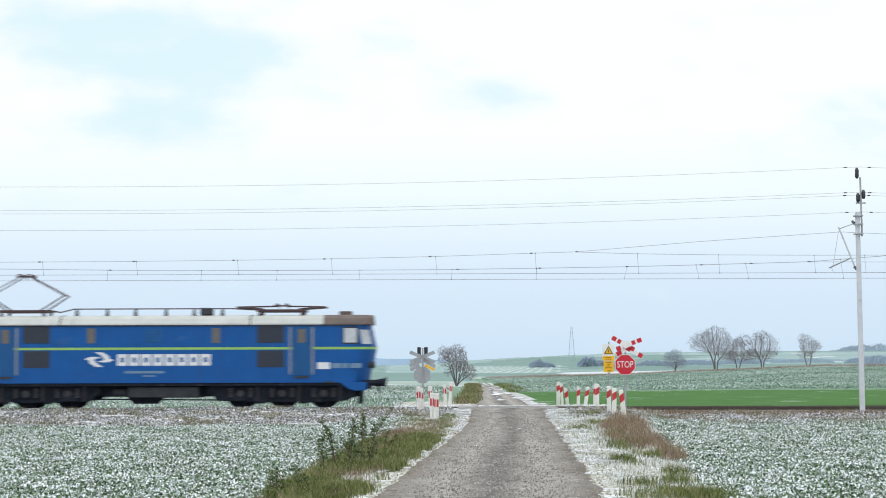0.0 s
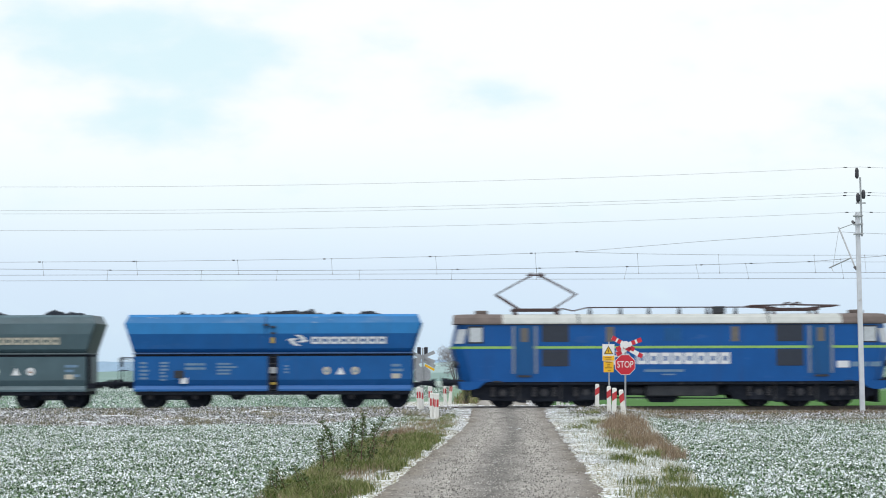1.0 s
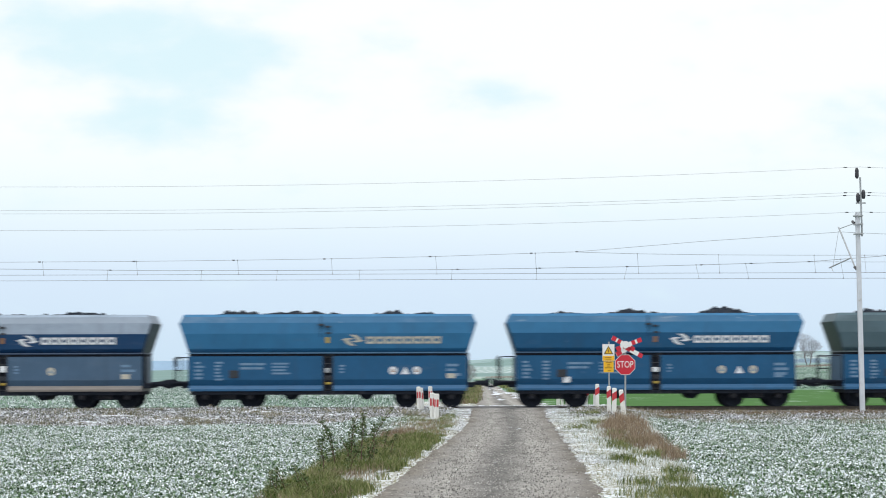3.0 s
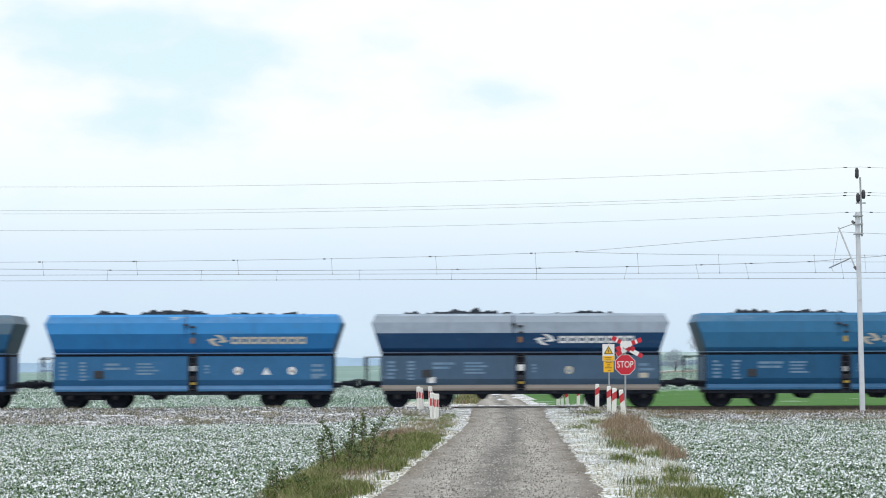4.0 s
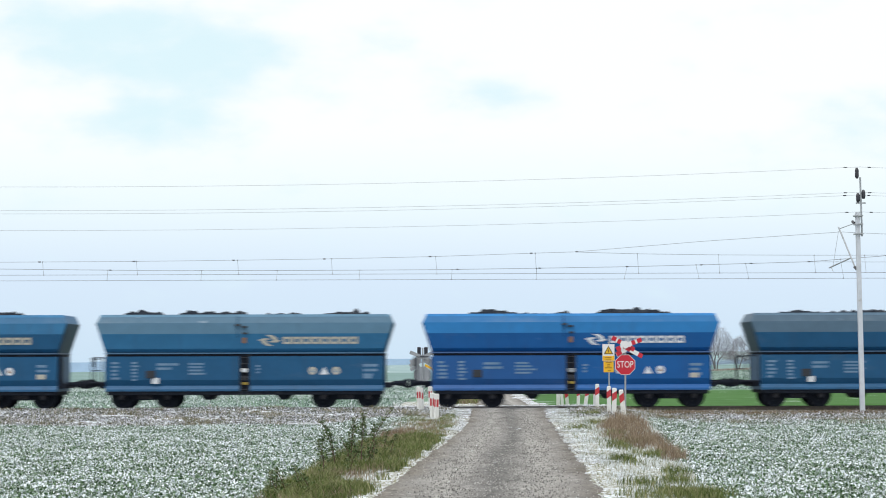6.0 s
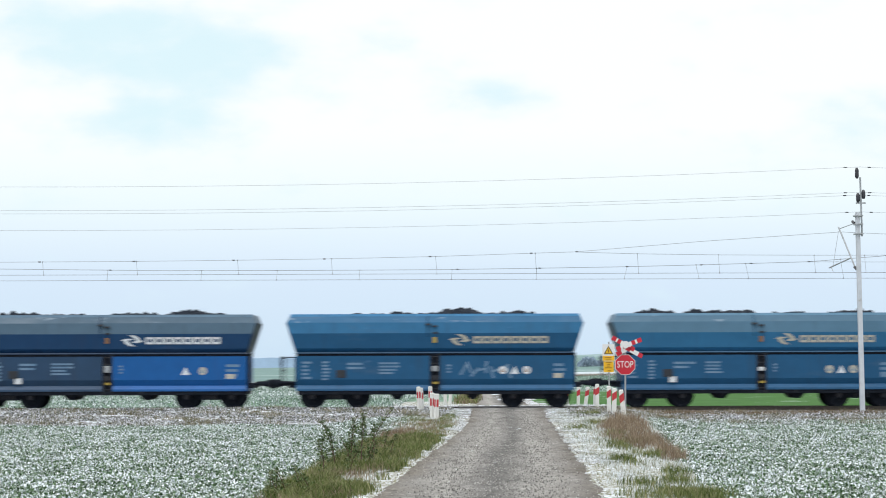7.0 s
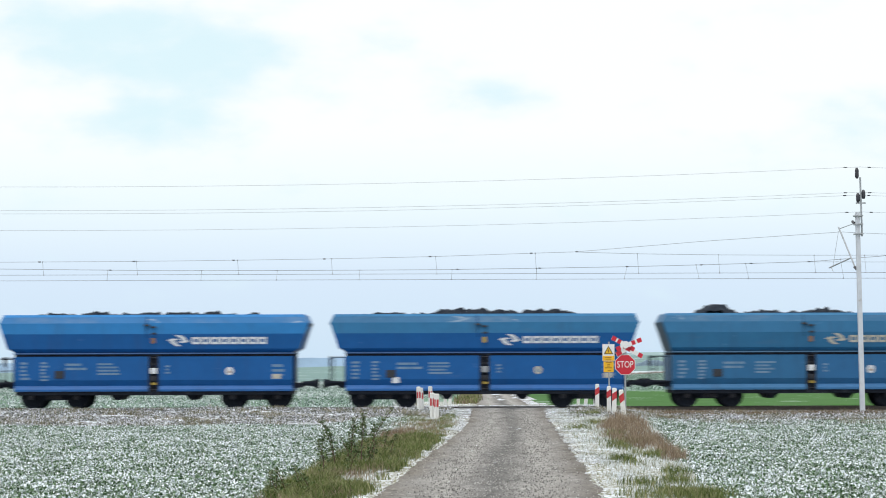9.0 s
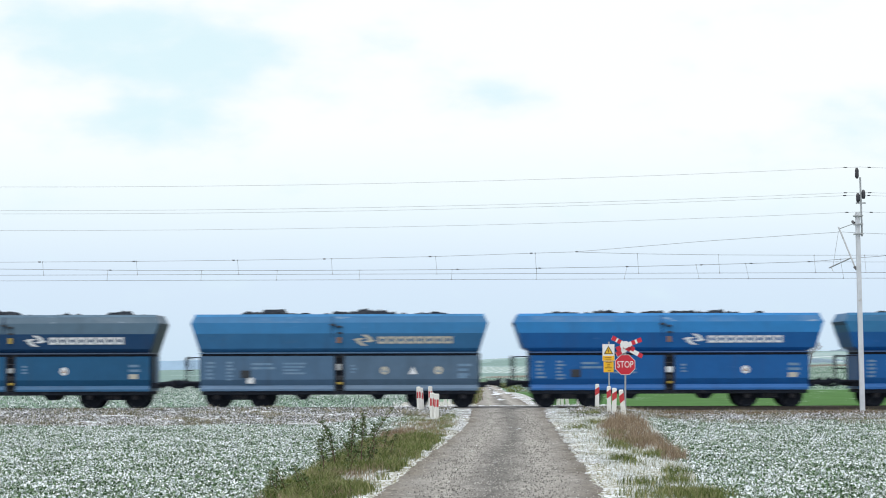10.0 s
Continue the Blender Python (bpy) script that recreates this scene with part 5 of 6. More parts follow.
                for dx in (-0.42, 0.42):
                    part("coil_spring", tube(bmesh.new(), [(ax + dx, yy * 1.24, 0.46 + 0.09 * k / 2) for k in range(10)], [0.10 if k % 2 else 0.075 for k in range(10)], 8), M_GEAR, bg)
                part("brake_hanger", box(bmesh.new(), ax + 0.66, ax + 0.74, yy * 1.2 - 0.03, yy * 1.2 + 0.03, 0.3, 0.95, 0.01), M_GEAR, bg)
            WHEELS.append((wheelset("wheelset", bg, (ax, 0, 0.625), 0.625), ax, 0.625))
    bm = box(bmesh.new(), -1.1, 1.9, -1.35, 1.35, 0.46, 0.92, 0.04)
    part("equipment_box", bm, M_GREYBOX, t, "dusty grey equipment box")
    part("air_tank", tube(bmesh.new(), [(-1.75, -1.0, 0.68), (-1.2, -1.0, 0.68)], 0.16, 12), M_GREYBOX, t)
    part("centre_frame", box(bmesh.new(), -2.4, 2.4, -0.9, 0.9, 0.5, 0.95, 0.03), M_BLACKSTEEL, t)
    part("suspension_gear", prism(bmesh.new(), [(-1.2, 0.5), (0.4, 0.5), (0.1, 0.2), (-0.9, 0.2)], -1.0, -0.6), M_BLACKSTEEL, t)
    part("under_pipe", tube(bmesh.new(), [(-2.6, -1.1, 0.40), (2.6, -1.1, 0.36)], 0.03, 6), M_BLACKSTEEL, t)
    # markings on the camera-facing side and the other
    for side in (-1, 1):
        y = side * 1.506
        for poly in swoosh(-2.28, 2.0, 1.25, 0.66):
            part("logo_shape", prism(bmesh.new(), poly, y - 0.003, y + 0.003), M_MARK, body)
        step = 4.0 / 8
        for k in range(8):
            a = -1.52 + k * step
            bm = bmesh.new()
            letter_shape(bm, k, a, a + step * 0.86, 1.74, 2.22, y - 0.003, y + 0.003)
            part("letter_block", bm, M_MARK, body)
        for x0, x1, z0, z1 in ((-1.2, 0.45, 1.44, 1.53), (-0.45, 0.1, 1.32, 1.37), (6.9, 7.42, 1.58, 1.86), (7.5, 7.9, 1.62, 1.82), (7.95, 8.2, 1.62, 1.82), (8.28, 8.75, 1.62, 1.82)):
            part("text_bar", prism(bmesh.new(), [(x0, z0), (x1, z0), (x1, z1), (x0, z1)], y - 0.003, y + 0.003), M_MARK if 6 < x0 < 7.45 else M_DIM, body)
    for side in (-1, 1):
        part("rain_gutter", box(bmesh.new(), -8.9, 8.9, side * 1.52 - 0.02, side * 1.52 + 0.02, 3.39, 3.44, 0.008), M_GREYBOX, t)
    # roof gear
    bm = tube(bmesh.new(), [(-4.6, -0.6, 4.12), (-4.1, -0.6, 4.02), (-3.5, -0.6, 4.16), (3.2, -0.6, 4.16), (4.2, -0.6, 4.1)], 0.03, 6)
    part("roof_conductor", bm, pantored, t)
    for x in (-3.4, -2.1, -0.9, 0.4, 1.6, 2.8):
        part("roof_insulator", tube(bmesh.new(), [(x, -0.6, 3.88), (x, -0.6, 4.14)], [0.09, 0.05], 8), M_GREYBOX, t)
    part("roof_box", box(bmesh.new(), 1.85, 2.35, -0.7, 0.1, 3.9, 4.2, 0.04), M_GREYBOX, t)
    # pantographs: raised over the trailing end, folded over the leading end
    for c, up in ((-5.68, True), (5.3, False)):
        p = thing("pantograph", "", "")
        p.parent = t
        p.location = (c, 0, 0)
        bm = bmesh.new()
        for y in (-0.75, 0.75):
            box(bm, -1.05, 1.05, y - 0.05, y + 0.05, 4.02, 4.12, 0.015)
        for x in (-0.9, 0.9):
            box(bm, x - 0.06, x + 0.06, -0.75, 0.75, 4.02, 4.12, 0.015)
            for y in (-0.75, 0.75):
                tube(bm, [(x, y, 3.82), (x, y, 4.02)], [0.09, 0.06], 8)
        part("base_frame", bm, pantored, p)
        bm = bmesh.new()
        if up:
            for s in (-1, 1):
                for y in (-0.62, 0.62):
                    part("lower_arm", tube(bmesh.new(), [(s * 0.75, y, 4.12), (s * 1.72, y * 0.95, 4.78)], 0.035, 6), pantored, p)
                    part("upper_arm", tube(bmesh.new(), [(s * 1.72, y * 0.95, 4.78), (s * 0.15, y * 0.55, 5.67)], 0.024, 6), pantored, p)
                part("knee_bar", tube(bmesh.new(), [(s * 1.72, -0.62, 4.78), (s * 1.72, 0.62, 4.78)], 0.025, 6), pantored, p)
            zt = 5.69
        else:
            for s in (-1, 1):
                for y in (-0.62, 0.62):
                    part("lower_arm", tube(bmesh.new(), [(s * 0.75, y, 4.14), (s * 1.9, y * 0.95, 4.22)], 0.035, 6), pantored, p)
                    part("upper_arm", tube(bmesh.new(), [(s * 1.9, y * 0.95, 4.24), (s * 0.15, y * 0.55, 4.28)], 0.024, 6), pantored, p)
                part("knee_bar", tube(bmesh.new(), [(s * 1.9, -0.62, 4.22), (s * 1.9, 0.62, 4.22)], 0.025, 6), pantored, p)
            zt = 4.32

        for x in (-0.2, 0.2):
            tube(bm, [(x, -0.98, zt - 0.1), (x, -0.7, zt + 0.05), (x, 0.7, zt + 0.05), (x, 0.98, zt - 0.1)], 0.03, 6)
        tube(bm, [(-0.38, -0.3, zt - 0.02), (0.38, -0.3, zt - 0.02)], 0.025, 6)
        tube(bm, [(-0.38, 0.3, zt - 0.02), (0.38, 0.3, zt - 0.02)], 0.025, 6)
        part("collector_head", bm, pantored, p)
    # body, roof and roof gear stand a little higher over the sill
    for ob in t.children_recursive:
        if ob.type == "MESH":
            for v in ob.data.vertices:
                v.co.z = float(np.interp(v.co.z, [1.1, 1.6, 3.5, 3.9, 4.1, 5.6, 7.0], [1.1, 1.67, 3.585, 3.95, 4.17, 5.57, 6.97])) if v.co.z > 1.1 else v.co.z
    return t


LOCO = locomotive()
TRAIN = [wagon(s) for s in WAGONS]


# ---- vegetation ----
def from_arrays(name, verts, quads, material, label, category, kind="stuff"):
    me = bpy.data.meshes.new(name)
    nv, nf = len(verts), len(quads)
    me.vertices.add(nv)
    me.vertices.foreach_set("co", np.asarray(verts, dtype=np.float32).reshape(-1))
    me.loops.add(nf * 4)
    me.loops.foreach_set("vertex_index", np.asarray(quads, dtype=np.int32).reshape(-1))
    me.polygons.add(nf)
    me.polygons.foreach_set("loop_start", np.arange(0, nf * 4, 4, dtype=np.int32))
    me.polygons.foreach_set("loop_total", np.full(nf, 4, dtype=np.int32))
    me.update(calc_edges=True)
    me.materials.append(material)
    ob = new(name, me)
    if label:
        tagged(ob, label, category, kind=kind)
    return ob


def leaves(centres, per, size, rise, rng):
    """Rosettes of drooping diamond leaves round each centre."""
    n = len(centres) * per
    c = np.repeat(np.asarray(centres), per, axis=0)
    a = rng.uniform(0, 2 * np.pi, n)
    L = rng.uniform(0.6, 1.3, n) * size
    d = np.stack([np.cos(a), np.sin(a), np.zeros(n)], 1)
    s = np.stack([-np.sin(a), np.cos(a), np.zeros(n)], 1)
    up = np.array([0, 0, 1.0])
    h = (rng.uniform(0.2, 1.0, n) * rise)[:, None]
    L = L[:, None]
    base = c + d * L * 0.08 + up * h * 0.3
    mid = c + d * L * 0.6 + up * h
    tip = c + d * L * 1.1 + up * h * rng.uniform(0.4, 1.3, n)[:, None]
    w = s * L * 0.36
    verts = np.stack([base, mid - w, tip, mid + w], 1).reshape(-1, 3)
    return verts, np.arange(n * 4).reshape(-1, 4)


def blades(centres, per, hmin, hmax, width, bend, radius, rng):
    """Tufts of bent grass blades."""
    n = len(centres) * per
    c = np.repeat(np.asarray(centres), per, axis=0) + np.concatenate([rng.normal(0, radius, (n, 2)), np.zeros((n, 1))], 1)
    a = rng.uniform(0, 2 * np.pi, n)
    h = rng.uniform(hmin, hmax, n)[:, None]
    d = np.stack([np.cos(a), np.sin(a), np.zeros(n)], 1) * (rng.uniform(0.1, 1.0, n)[:, None] * bend)
    b = rng.uniform(0, np.pi, n)
    w = np.stack([np.cos(b), np.sin(b), np.zeros(n)], 1) * width / 2
    up = np.array([0, 0, 1.0])
    p0, p1, p2 = c - up * 0.03, c + d * h * 0.3 + up * h * 0.6, c + d * h + up * h
    verts = np.stack([p0 - w, p0 + w, p1 + w * 0.8, p1 - w * 0.8, p2 + w * 0.15, p2 - w * 0.15], 1).reshape(-1, 3)
    k = np.arange(n)[:, None] * 6
    quads = np.concatenate([k + np.array([0, 1, 2, 3]), k + np.array([3, 2, 4, 5])], 0)
    return verts, quads


def sow(n, y0, y1, inside, rng, x0, x1):
    """Random ground points in a stretch of the plan, kept where inside(x, y, d) holds."""
    pts = []
    for _ in range(n):
        y = rng.uniform(y0, y1)
        x = rng.uniform(x0(y), x1(y))
        if inside(x, y, x - road_x(y)):
            pts.append((x, y, height(x, y)))
    return pts


def right_edge(y):
    return 3.6 + max(0.0, y - 30) * 0.04


def crops():
    rng = np.random.default_rng(3)
    near = sow(86000, 27, 68.6, lambda x, y, d: d < -3.65 + max(0, y - 38) * 0.016 + 0.3 * noise.noise((0, y * 0.5, 1)), rng, lambda y: -20, lambda y: road_x(y) - 3.2)
    v, q = leaves(near, 4, 0.056, 0.08, rng)
    from_arrays("crop_plants", v, q, M_CROP, "young rape plants half covered with snow", "crop")
    near = sow(74000, 27, 71, lambda x, y, d: d > right_edge(y) + 0.3 * noise.noise((4, y * 0.5, 1)), rng, lambda y: road_x(y) + 3.0, lambda y: 20)
    v, q = leaves(near, 4, 0.056, 0.08, rng)
    from_arrays("crop_plants", v, q, M_CROP, "young rape plants half covered with snow", "crop")
    far = sow(60000, 151, 352, lambda x, y, d: x > road_right(y) + 0.7, rng, lambda y: 5, lambda y: 92)
    v, q = leaves(far, 3, 0.13, 0.17, rng)
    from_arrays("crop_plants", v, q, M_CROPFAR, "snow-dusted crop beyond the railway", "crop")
    far = sow(28000, 93, 200, lambda x, y, d: d < -5.5 if y < 120 else d < -3.5, rng, lambda y: -50, lambda y: road_x(y) - 3)
    v, q = leaves(far, 3, 0.11, 0.15, rng)
    from_arrays("crop_plants", v, q, M_CROPSNOWY, "snow-dusted crop beyond the railway", "crop")


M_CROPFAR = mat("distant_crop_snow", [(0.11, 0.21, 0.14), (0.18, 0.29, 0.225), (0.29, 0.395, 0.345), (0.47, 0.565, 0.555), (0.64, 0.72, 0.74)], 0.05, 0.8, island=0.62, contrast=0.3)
M_CROPSNOWY = mat("snowy_distant_crop", [(0.12, 0.20, 0.15), (0.22, 0.30, 0.25), (0.42, 0.49, 0.48), (0.62, 0.67, 0.70), (0.72, 0.77, 0.81)], 0.05, 0.8, island=0.62, contrast=0.3)
crops()


def grasses():
    rng = np.random.default_rng(5)
    # left verge: thick olive grass
    pts = sow(5600, 27, 70, lambda x, y, d: noise.noise((x * 0.9, y * 0.45, 4)) > -0.20 + 0.20 * (x > road_left(y) - 0.6) and not (52 < y < 62 and d < -2.9), rng, lambda y: road_x(y) - 3.7, lambda y: road_left(y) - 0.12 - max(0, y - 50) * 0.014 - 0.5 * max(0, noise.noise((0, y * 0.4, 6))))
    low = [p for p in pts if p[1] > 52 and rng.random() < (0.75 if p[1] < 60 else 0.45)]
    pts = [p for p in pts if p[1] <= 52]
    v2, q2 = blades(low, 18, 0.02, 0.10, 0.013, 1.2, 0.10, rng)
    from_arrays("verge_grass", v2, q2, M_GRASS, "short olive-green grass near the crossing", "grass")
    v, q = blades(pts, 20, 0.05, 0.24, 0.013, 1.1, 0.10, rng)
    from_arrays("verge_grass", v, q, M_GRASS, "long olive-green grass beside the track", "grass")
    # dry stalks among it, then dry patches
    pts = sow(900, 27, 62, lambda x, y, d: noise.noise((x * 1.1, y * 0.5, 14)) > 0.0, rng, lambda y: road_x(y) - 3.9, lambda y: road_left(y) - 0.3)
    v, q = blades(pts, 9, 0.05, 0.24, 0.010, 0.8, 0.12, rng)
    from_arrays("dry_stalks", v, q, M_DRY, "dry stalks among the verge grass", "grass")
    pts = sow(330, 45, 57, lambda x, y, d: True, rng, lambda y: road_x(y) - 3.5, lambda y: road_x(y) - 2.75)
    v, q = blades(pts, 13, 0.05, 0.20, 0.011, 0.9, 0.10, rng)
    from_arrays("dry_grass", v, q, M_DRY, "dry brown grass patches beside the track", "grass")
    pts = []
    pts += sow(1050, 46, 68.5, lambda x, y, d: ((x - 4.95 - (y - 50) * 0.08) / 0.66) ** 2 + ((y - 57) / 10) ** 2 < 1 + 0.7 * noise.noise((x * 2, y * 0.6, 3)), rng, lambda y: 4.4, lambda y: 8.4)
    pts += sow(300, 43, 54, lambda x, y, d: abs(x - 5.55 - (y - 48) * 0.05) < 0.22, rng, lambda y: 5.0, lambda y: 6.4)
    v, q = blades(pts, 16, 0.10, 0.36, 0.012, 0.9, 0.10, rng)
    from_arrays("dry_grass", v, q, M_DRY, "dry brown grass patches beside the track", "grass")
    # green tufts on the snowy right verge
    pts = []
    for cx, cy, r, k in ((4.05, 31.4, 0.6, 140), (4.3, 35.5, 0.3, 22), (3.87, 40.8, 0.26, 26), (4.36, 47.5, 0.30, 30), (3.47, 33.6, 0.26, 16), (4.85, 44.6, 0.3, 26), (4.0, 57, 0.35, 16), (5.0, 51, 0.4, 24), (3.2, 30.5, 0.3, 12), (4.9, 62, 0.3, 16), (5.4, 71, 0.5, 22), (4.6, 38, 0.3, 14), (4.9, 54, 0.25, 18)):
        for _ in range(k):
            a, b = rng.normal(0, r * 0.5), rng.normal(0, r * 1.1)
            pts.append((cx + a, cy + b, height(cx + a, cy + b)))
    v, q = blades(pts, 18, 0.06, 0.22, 0.012, 1.1, 0.09, rng)
    from_arrays("verge_grass", v, q, M_GRASS, "green grass tufts in the snow", "grass")
    # short frosted grass on both verges
    pts = sow(6500, 27, 77, lambda x, y, d: x > road_right(y) + 0.15 or x < road_left(y) - 0.3, rng, lambda y: road_x(y) - 3.9, lambda y: road_x(y) + right_edge(y))
    v, q = blades(pts, 8, 0.03, 0.11, 0.012, 1.2, 0.12, rng)
    from_arrays("frosted_grass", v, q, M_FROST, "short frosted grass on the verge", "grass")
    # trackside: mixed dry grass, weeds and snow clods
    pts = sow(5200, 68.0, 80.0, lambda x, y, d: abs(d) > 2.6 and (x < 0 or y < 79.4) and noise.noise((x * 0.5, y * 0.6, 2)) > 0.12, rng, lambda y: -24, lambda y: 24)
    v, q = blades(pts, 12, 0.04, 0.20, 0.016, 1.0, 0.12, rng)
    from_arrays("trackside_grass", v, q, M_TRACKGRASS, "frosted dry grass along the railway", "grass")
    pts = sow(1500, 76.4, 79.6, lambda x, y, d: noise.noise((x * 0.4, y * 0.8, 23)) > -0.25, rng, lambda y: 7.4, lambda y: 24)
    v, q = blades(pts, 11, 0.03, 0.13, 0.016, 1.1, 0.12, rng)
    from_arrays("dry_grass", v, q, M_DRY, "short brown grass under the near rail", "grass")
    pts = sow(5000, 79.4, 80.64, lambda x, y, d: True, rng, lambda y: -24, lambda y: 0.3)
    v, q = leaves([(x, y, -0.09) for x, y, z in pts], 4, 0.10, 0.12, rng)
    from_arrays("snow_clods", v, q, M_CLOD, "crusts of snow heaped against the near rail", "snow")
    pts = sow(27000, 68.0, 79.8, lambda x, y, d: abs(d) > 2.3 and noise.noise((x * 0.35, y * 0.7, 12)) > -0.22, rng, lambda y: -24, lambda y: 24)
    v, q = leaves(pts, 3, 0.075, 0.09, rng)
    from_arrays("snow_clods", v, q, M_CLOD, "crusts of snow on trackside litter", "snow")
    pts = sow(5000, 88.4, 92.5, lambda x, y, d: abs(d) > 2.4 and noise.noise((x * 0.25, y * 0.5, 17)) > -0.05, rng, lambda y: -28, lambda y: 20)
    v, q = leaves(pts, 3, 0.10, 0.10, rng)
    from_arrays("snow_clods", v, q, M_EDGESNOW, "crusts of snow beyond the far rail", "snow")
    pts = sow(1100, 88.6, 94, lambda x, y, d: abs(d) > 2.2, rng, lambda y: -28, lambda y: 28)
    v, q = blades(pts, 8, 0.03, 0.11, 0.022, 1.0, 0.14, rng)
    from_arrays("trackside_grass", v, q, M_TRACKGRASS, "frosted dry grass along the railway", "grass")
    # thin snow left along the edge of the farm track
    pts = sow(5000, 27, 76, lambda x, y, d: noise.noise((x * 0.9, y * 0.30, 21)) > 0.26, rng, lambda y: road_left(y) - 0.45, lambda y: road_left(y) + 0.12)
    pts += sow(5000, 27, 76, lambda x, y, d: noise.noise((x * 0.9, y * 0.35, 31)) > 0.04, rng, lambda y: road_right(y) - 0.2, lambda y: road_right(y) + 0.7)
    v, q = leaves([(x, y, z + 0.03) for x, y, z in pts], 3, 0.06, 0.02, rng)
    from_arrays("edge_snow", v, q, M_EDGESNOW, "thin crusts of snow along the track edge", "snow")
    # far field edge of dry grass, bank of the track beyond the crossing
    pts = sow(2200, 349, 356, lambda x, y, d: d > 3, rng, lambda y: 3, lambda y: 95)
    v, q = blades(pts, 7, 0.15, 0.58, 0.08, 0.7, 0.6, rng)
    from_arrays("field_edge_grass", v, q, M_PALEDRY, "dry grass along the far edge of the field", "grass")
    pts = sow(1300, 104, 225, lambda x, y, d: True, rng, lambda y: road_left(y) - 0.95, lambda y: road_left(y) - 0.05)
    v, q = blades(pts[::3], 8, 0.06, 0.26, 0.05, 0.8, 0.22, rng)
    from_arrays("dry_grass", v, q, M_DRY, "tall dry grass on the bank beyond the railway", "grass")
    pts = [p for k, p in enumerate(pts) if k % 3] + sow(260, 150, 225, lambda x, y, d: True, rng, lambda y: road_right(y) + 0.2, lambda y: road_right(y) + 1.6)
    v, q = blades(pts, 8, 0.06, 0.28, 0.04, 0.9, 0.22, rng)
    from_arrays("verge_grass", v, q, M_GRASS, "long grass on the bank beyond the railway", "grass")


M_PALEDRY = mat("pale_dry_grass", [(0.26, 0.21, 0.18), (0.38, 0.32, 0.28), (0.52, 0.49, 0.46)], 1.0, 0.9, island=0.5)
M_EDGESNOW = mat("thin_snow_crust", [(0.60, 0.62, 0.64), (0.82, 0.85, 0.88), (0.88, 0.90, 0.92)], 2.0, 0.9, island=0.4)
M_FROST = mat("frosted_blade", [(0.15, 0.18, 0.09), (0.36, 0.37, 0.30), (0.68, 0.72, 0.74), (0.80, 0.85, 0.91)], 1.0, 0.9, island=0.6, contrast=0.3)
M_TRACKGRASS = mat("trackside_blade", [(0.08, 0.10, 0.035), (0.18, 0.17, 0.09), (0.30, 0.25, 0.17), (0.52, 0.51, 0.47)], 1.0, 0.9, island=0.6, contrast=0.3)
# Snow tones of the clods are dulled to lilac grey, half shadow painted in.
M_CLOD = mat("snow_clod", [(0.09, 0.10, 0.065), (0.16, 0.165, 0.125), (0.28, 0.285, 0.275), (0.62, 0.63, 0.70), (0.76, 0.78, 0.85)], 1.0, 0.9, island=0.7, contrast=0.33)
grasses()


def gravel():
    """Loose stones on the track."""
    rng = np.random.default_rng(8)
    n = 14000
    ys = 27 + 50 * rng.random(n) ** 1.3
    off = rng.normal(0, 0.95, n)
    keep = np.abs(off) < 1.9
    ys, off = ys[keep], off[keep]
    n = len(ys)
    z = np.array([height(road_x(y) + o, y) for y, o in zip(ys, off)]) + 0.03
    x = np.array([road_x(y) for y in ys]) + off
    r = rng.uniform(0.005, 0.017, n)
    a = rng.uniform(0, 2 * np.pi, n)
    verts = np.zeros((n, 8, 3))
    for k in range(4):
        t = a + k * np.pi / 2
        verts[:, k] = np.stack([x + r * 1.2 * np.cos(t), ys + r * 1.2 * np.sin(t), z - 0.01], 1)
        verts[:, k + 4] = np.stack([x + r * 0.6 * np.cos(t + 0.4), ys + r * 0.6 * np.sin(t + 0.4), z + r * 0.9], 1)
    b = np.arange(n)[:, None] * 8
    quads = np.concatenate([b + np.array(f) for f in ([4, 5, 6, 7], [0, 1, 5, 4], [1, 2, 6, 5], [2, 3, 7, 6], [3, 0, 4, 7])], 0)
    from_arrays("loose_gravel", verts.reshape(-1, 3), quads, mat("gravel_stone", [(0.12, 0.115, 0.11), (0.27, 0.26, 0.245), (0.50, 0.49, 0.47)], 1.0, 0.9, island=0.6, contrast=0.3), "loose grey stones on the farm track", "gravel")


gravel()


def weed(x, y, h, seed):
    """Tall dead-nettle-like weed: a leaning stem with side shoots and hanging leaves."""
    rng = np.random.default_rng(seed)
    t = thing("weed", "tall dark weed with drooping leaves on the verge", "weed", "weeds on the verge", at=(x, y, height(x, y)))
    bm = bmesh.new()
    h *= 1.08
    lx, ly = rng.normal(0, 0.22), rng.normal(0, 0.15)
    stem = [(lx * k * k * h, ly * k * k * h, k * h - 0.05 * (k == 0)) for k in (0, 0.3, 0.6, 0.85, 1.0)]
    tube(bm, stem, [0.012, 0.010, 0.008, 0.006, 0.003], 5)
    part("stem", bm, M_STEM, t)
    cs = []
    for k in range(int(h * 60)):
        a = rng.uniform(0.12, 1.0)
        r = (0.20 - 0.15 * a) * rng.uniform(0.1, 1.0)
        th = rng.uniform(0, 6.28)
        cs.append((lx * a * a * h + r * math.cos(th), ly * a * a * h + r * math.sin(th), a * h))
    v, q = leaves(cs, 3, 0.055, 0.06, rng)
    ob = from_arrays("foliage", v, q, M_WEED, "", "")
    ob.parent = t
    return t


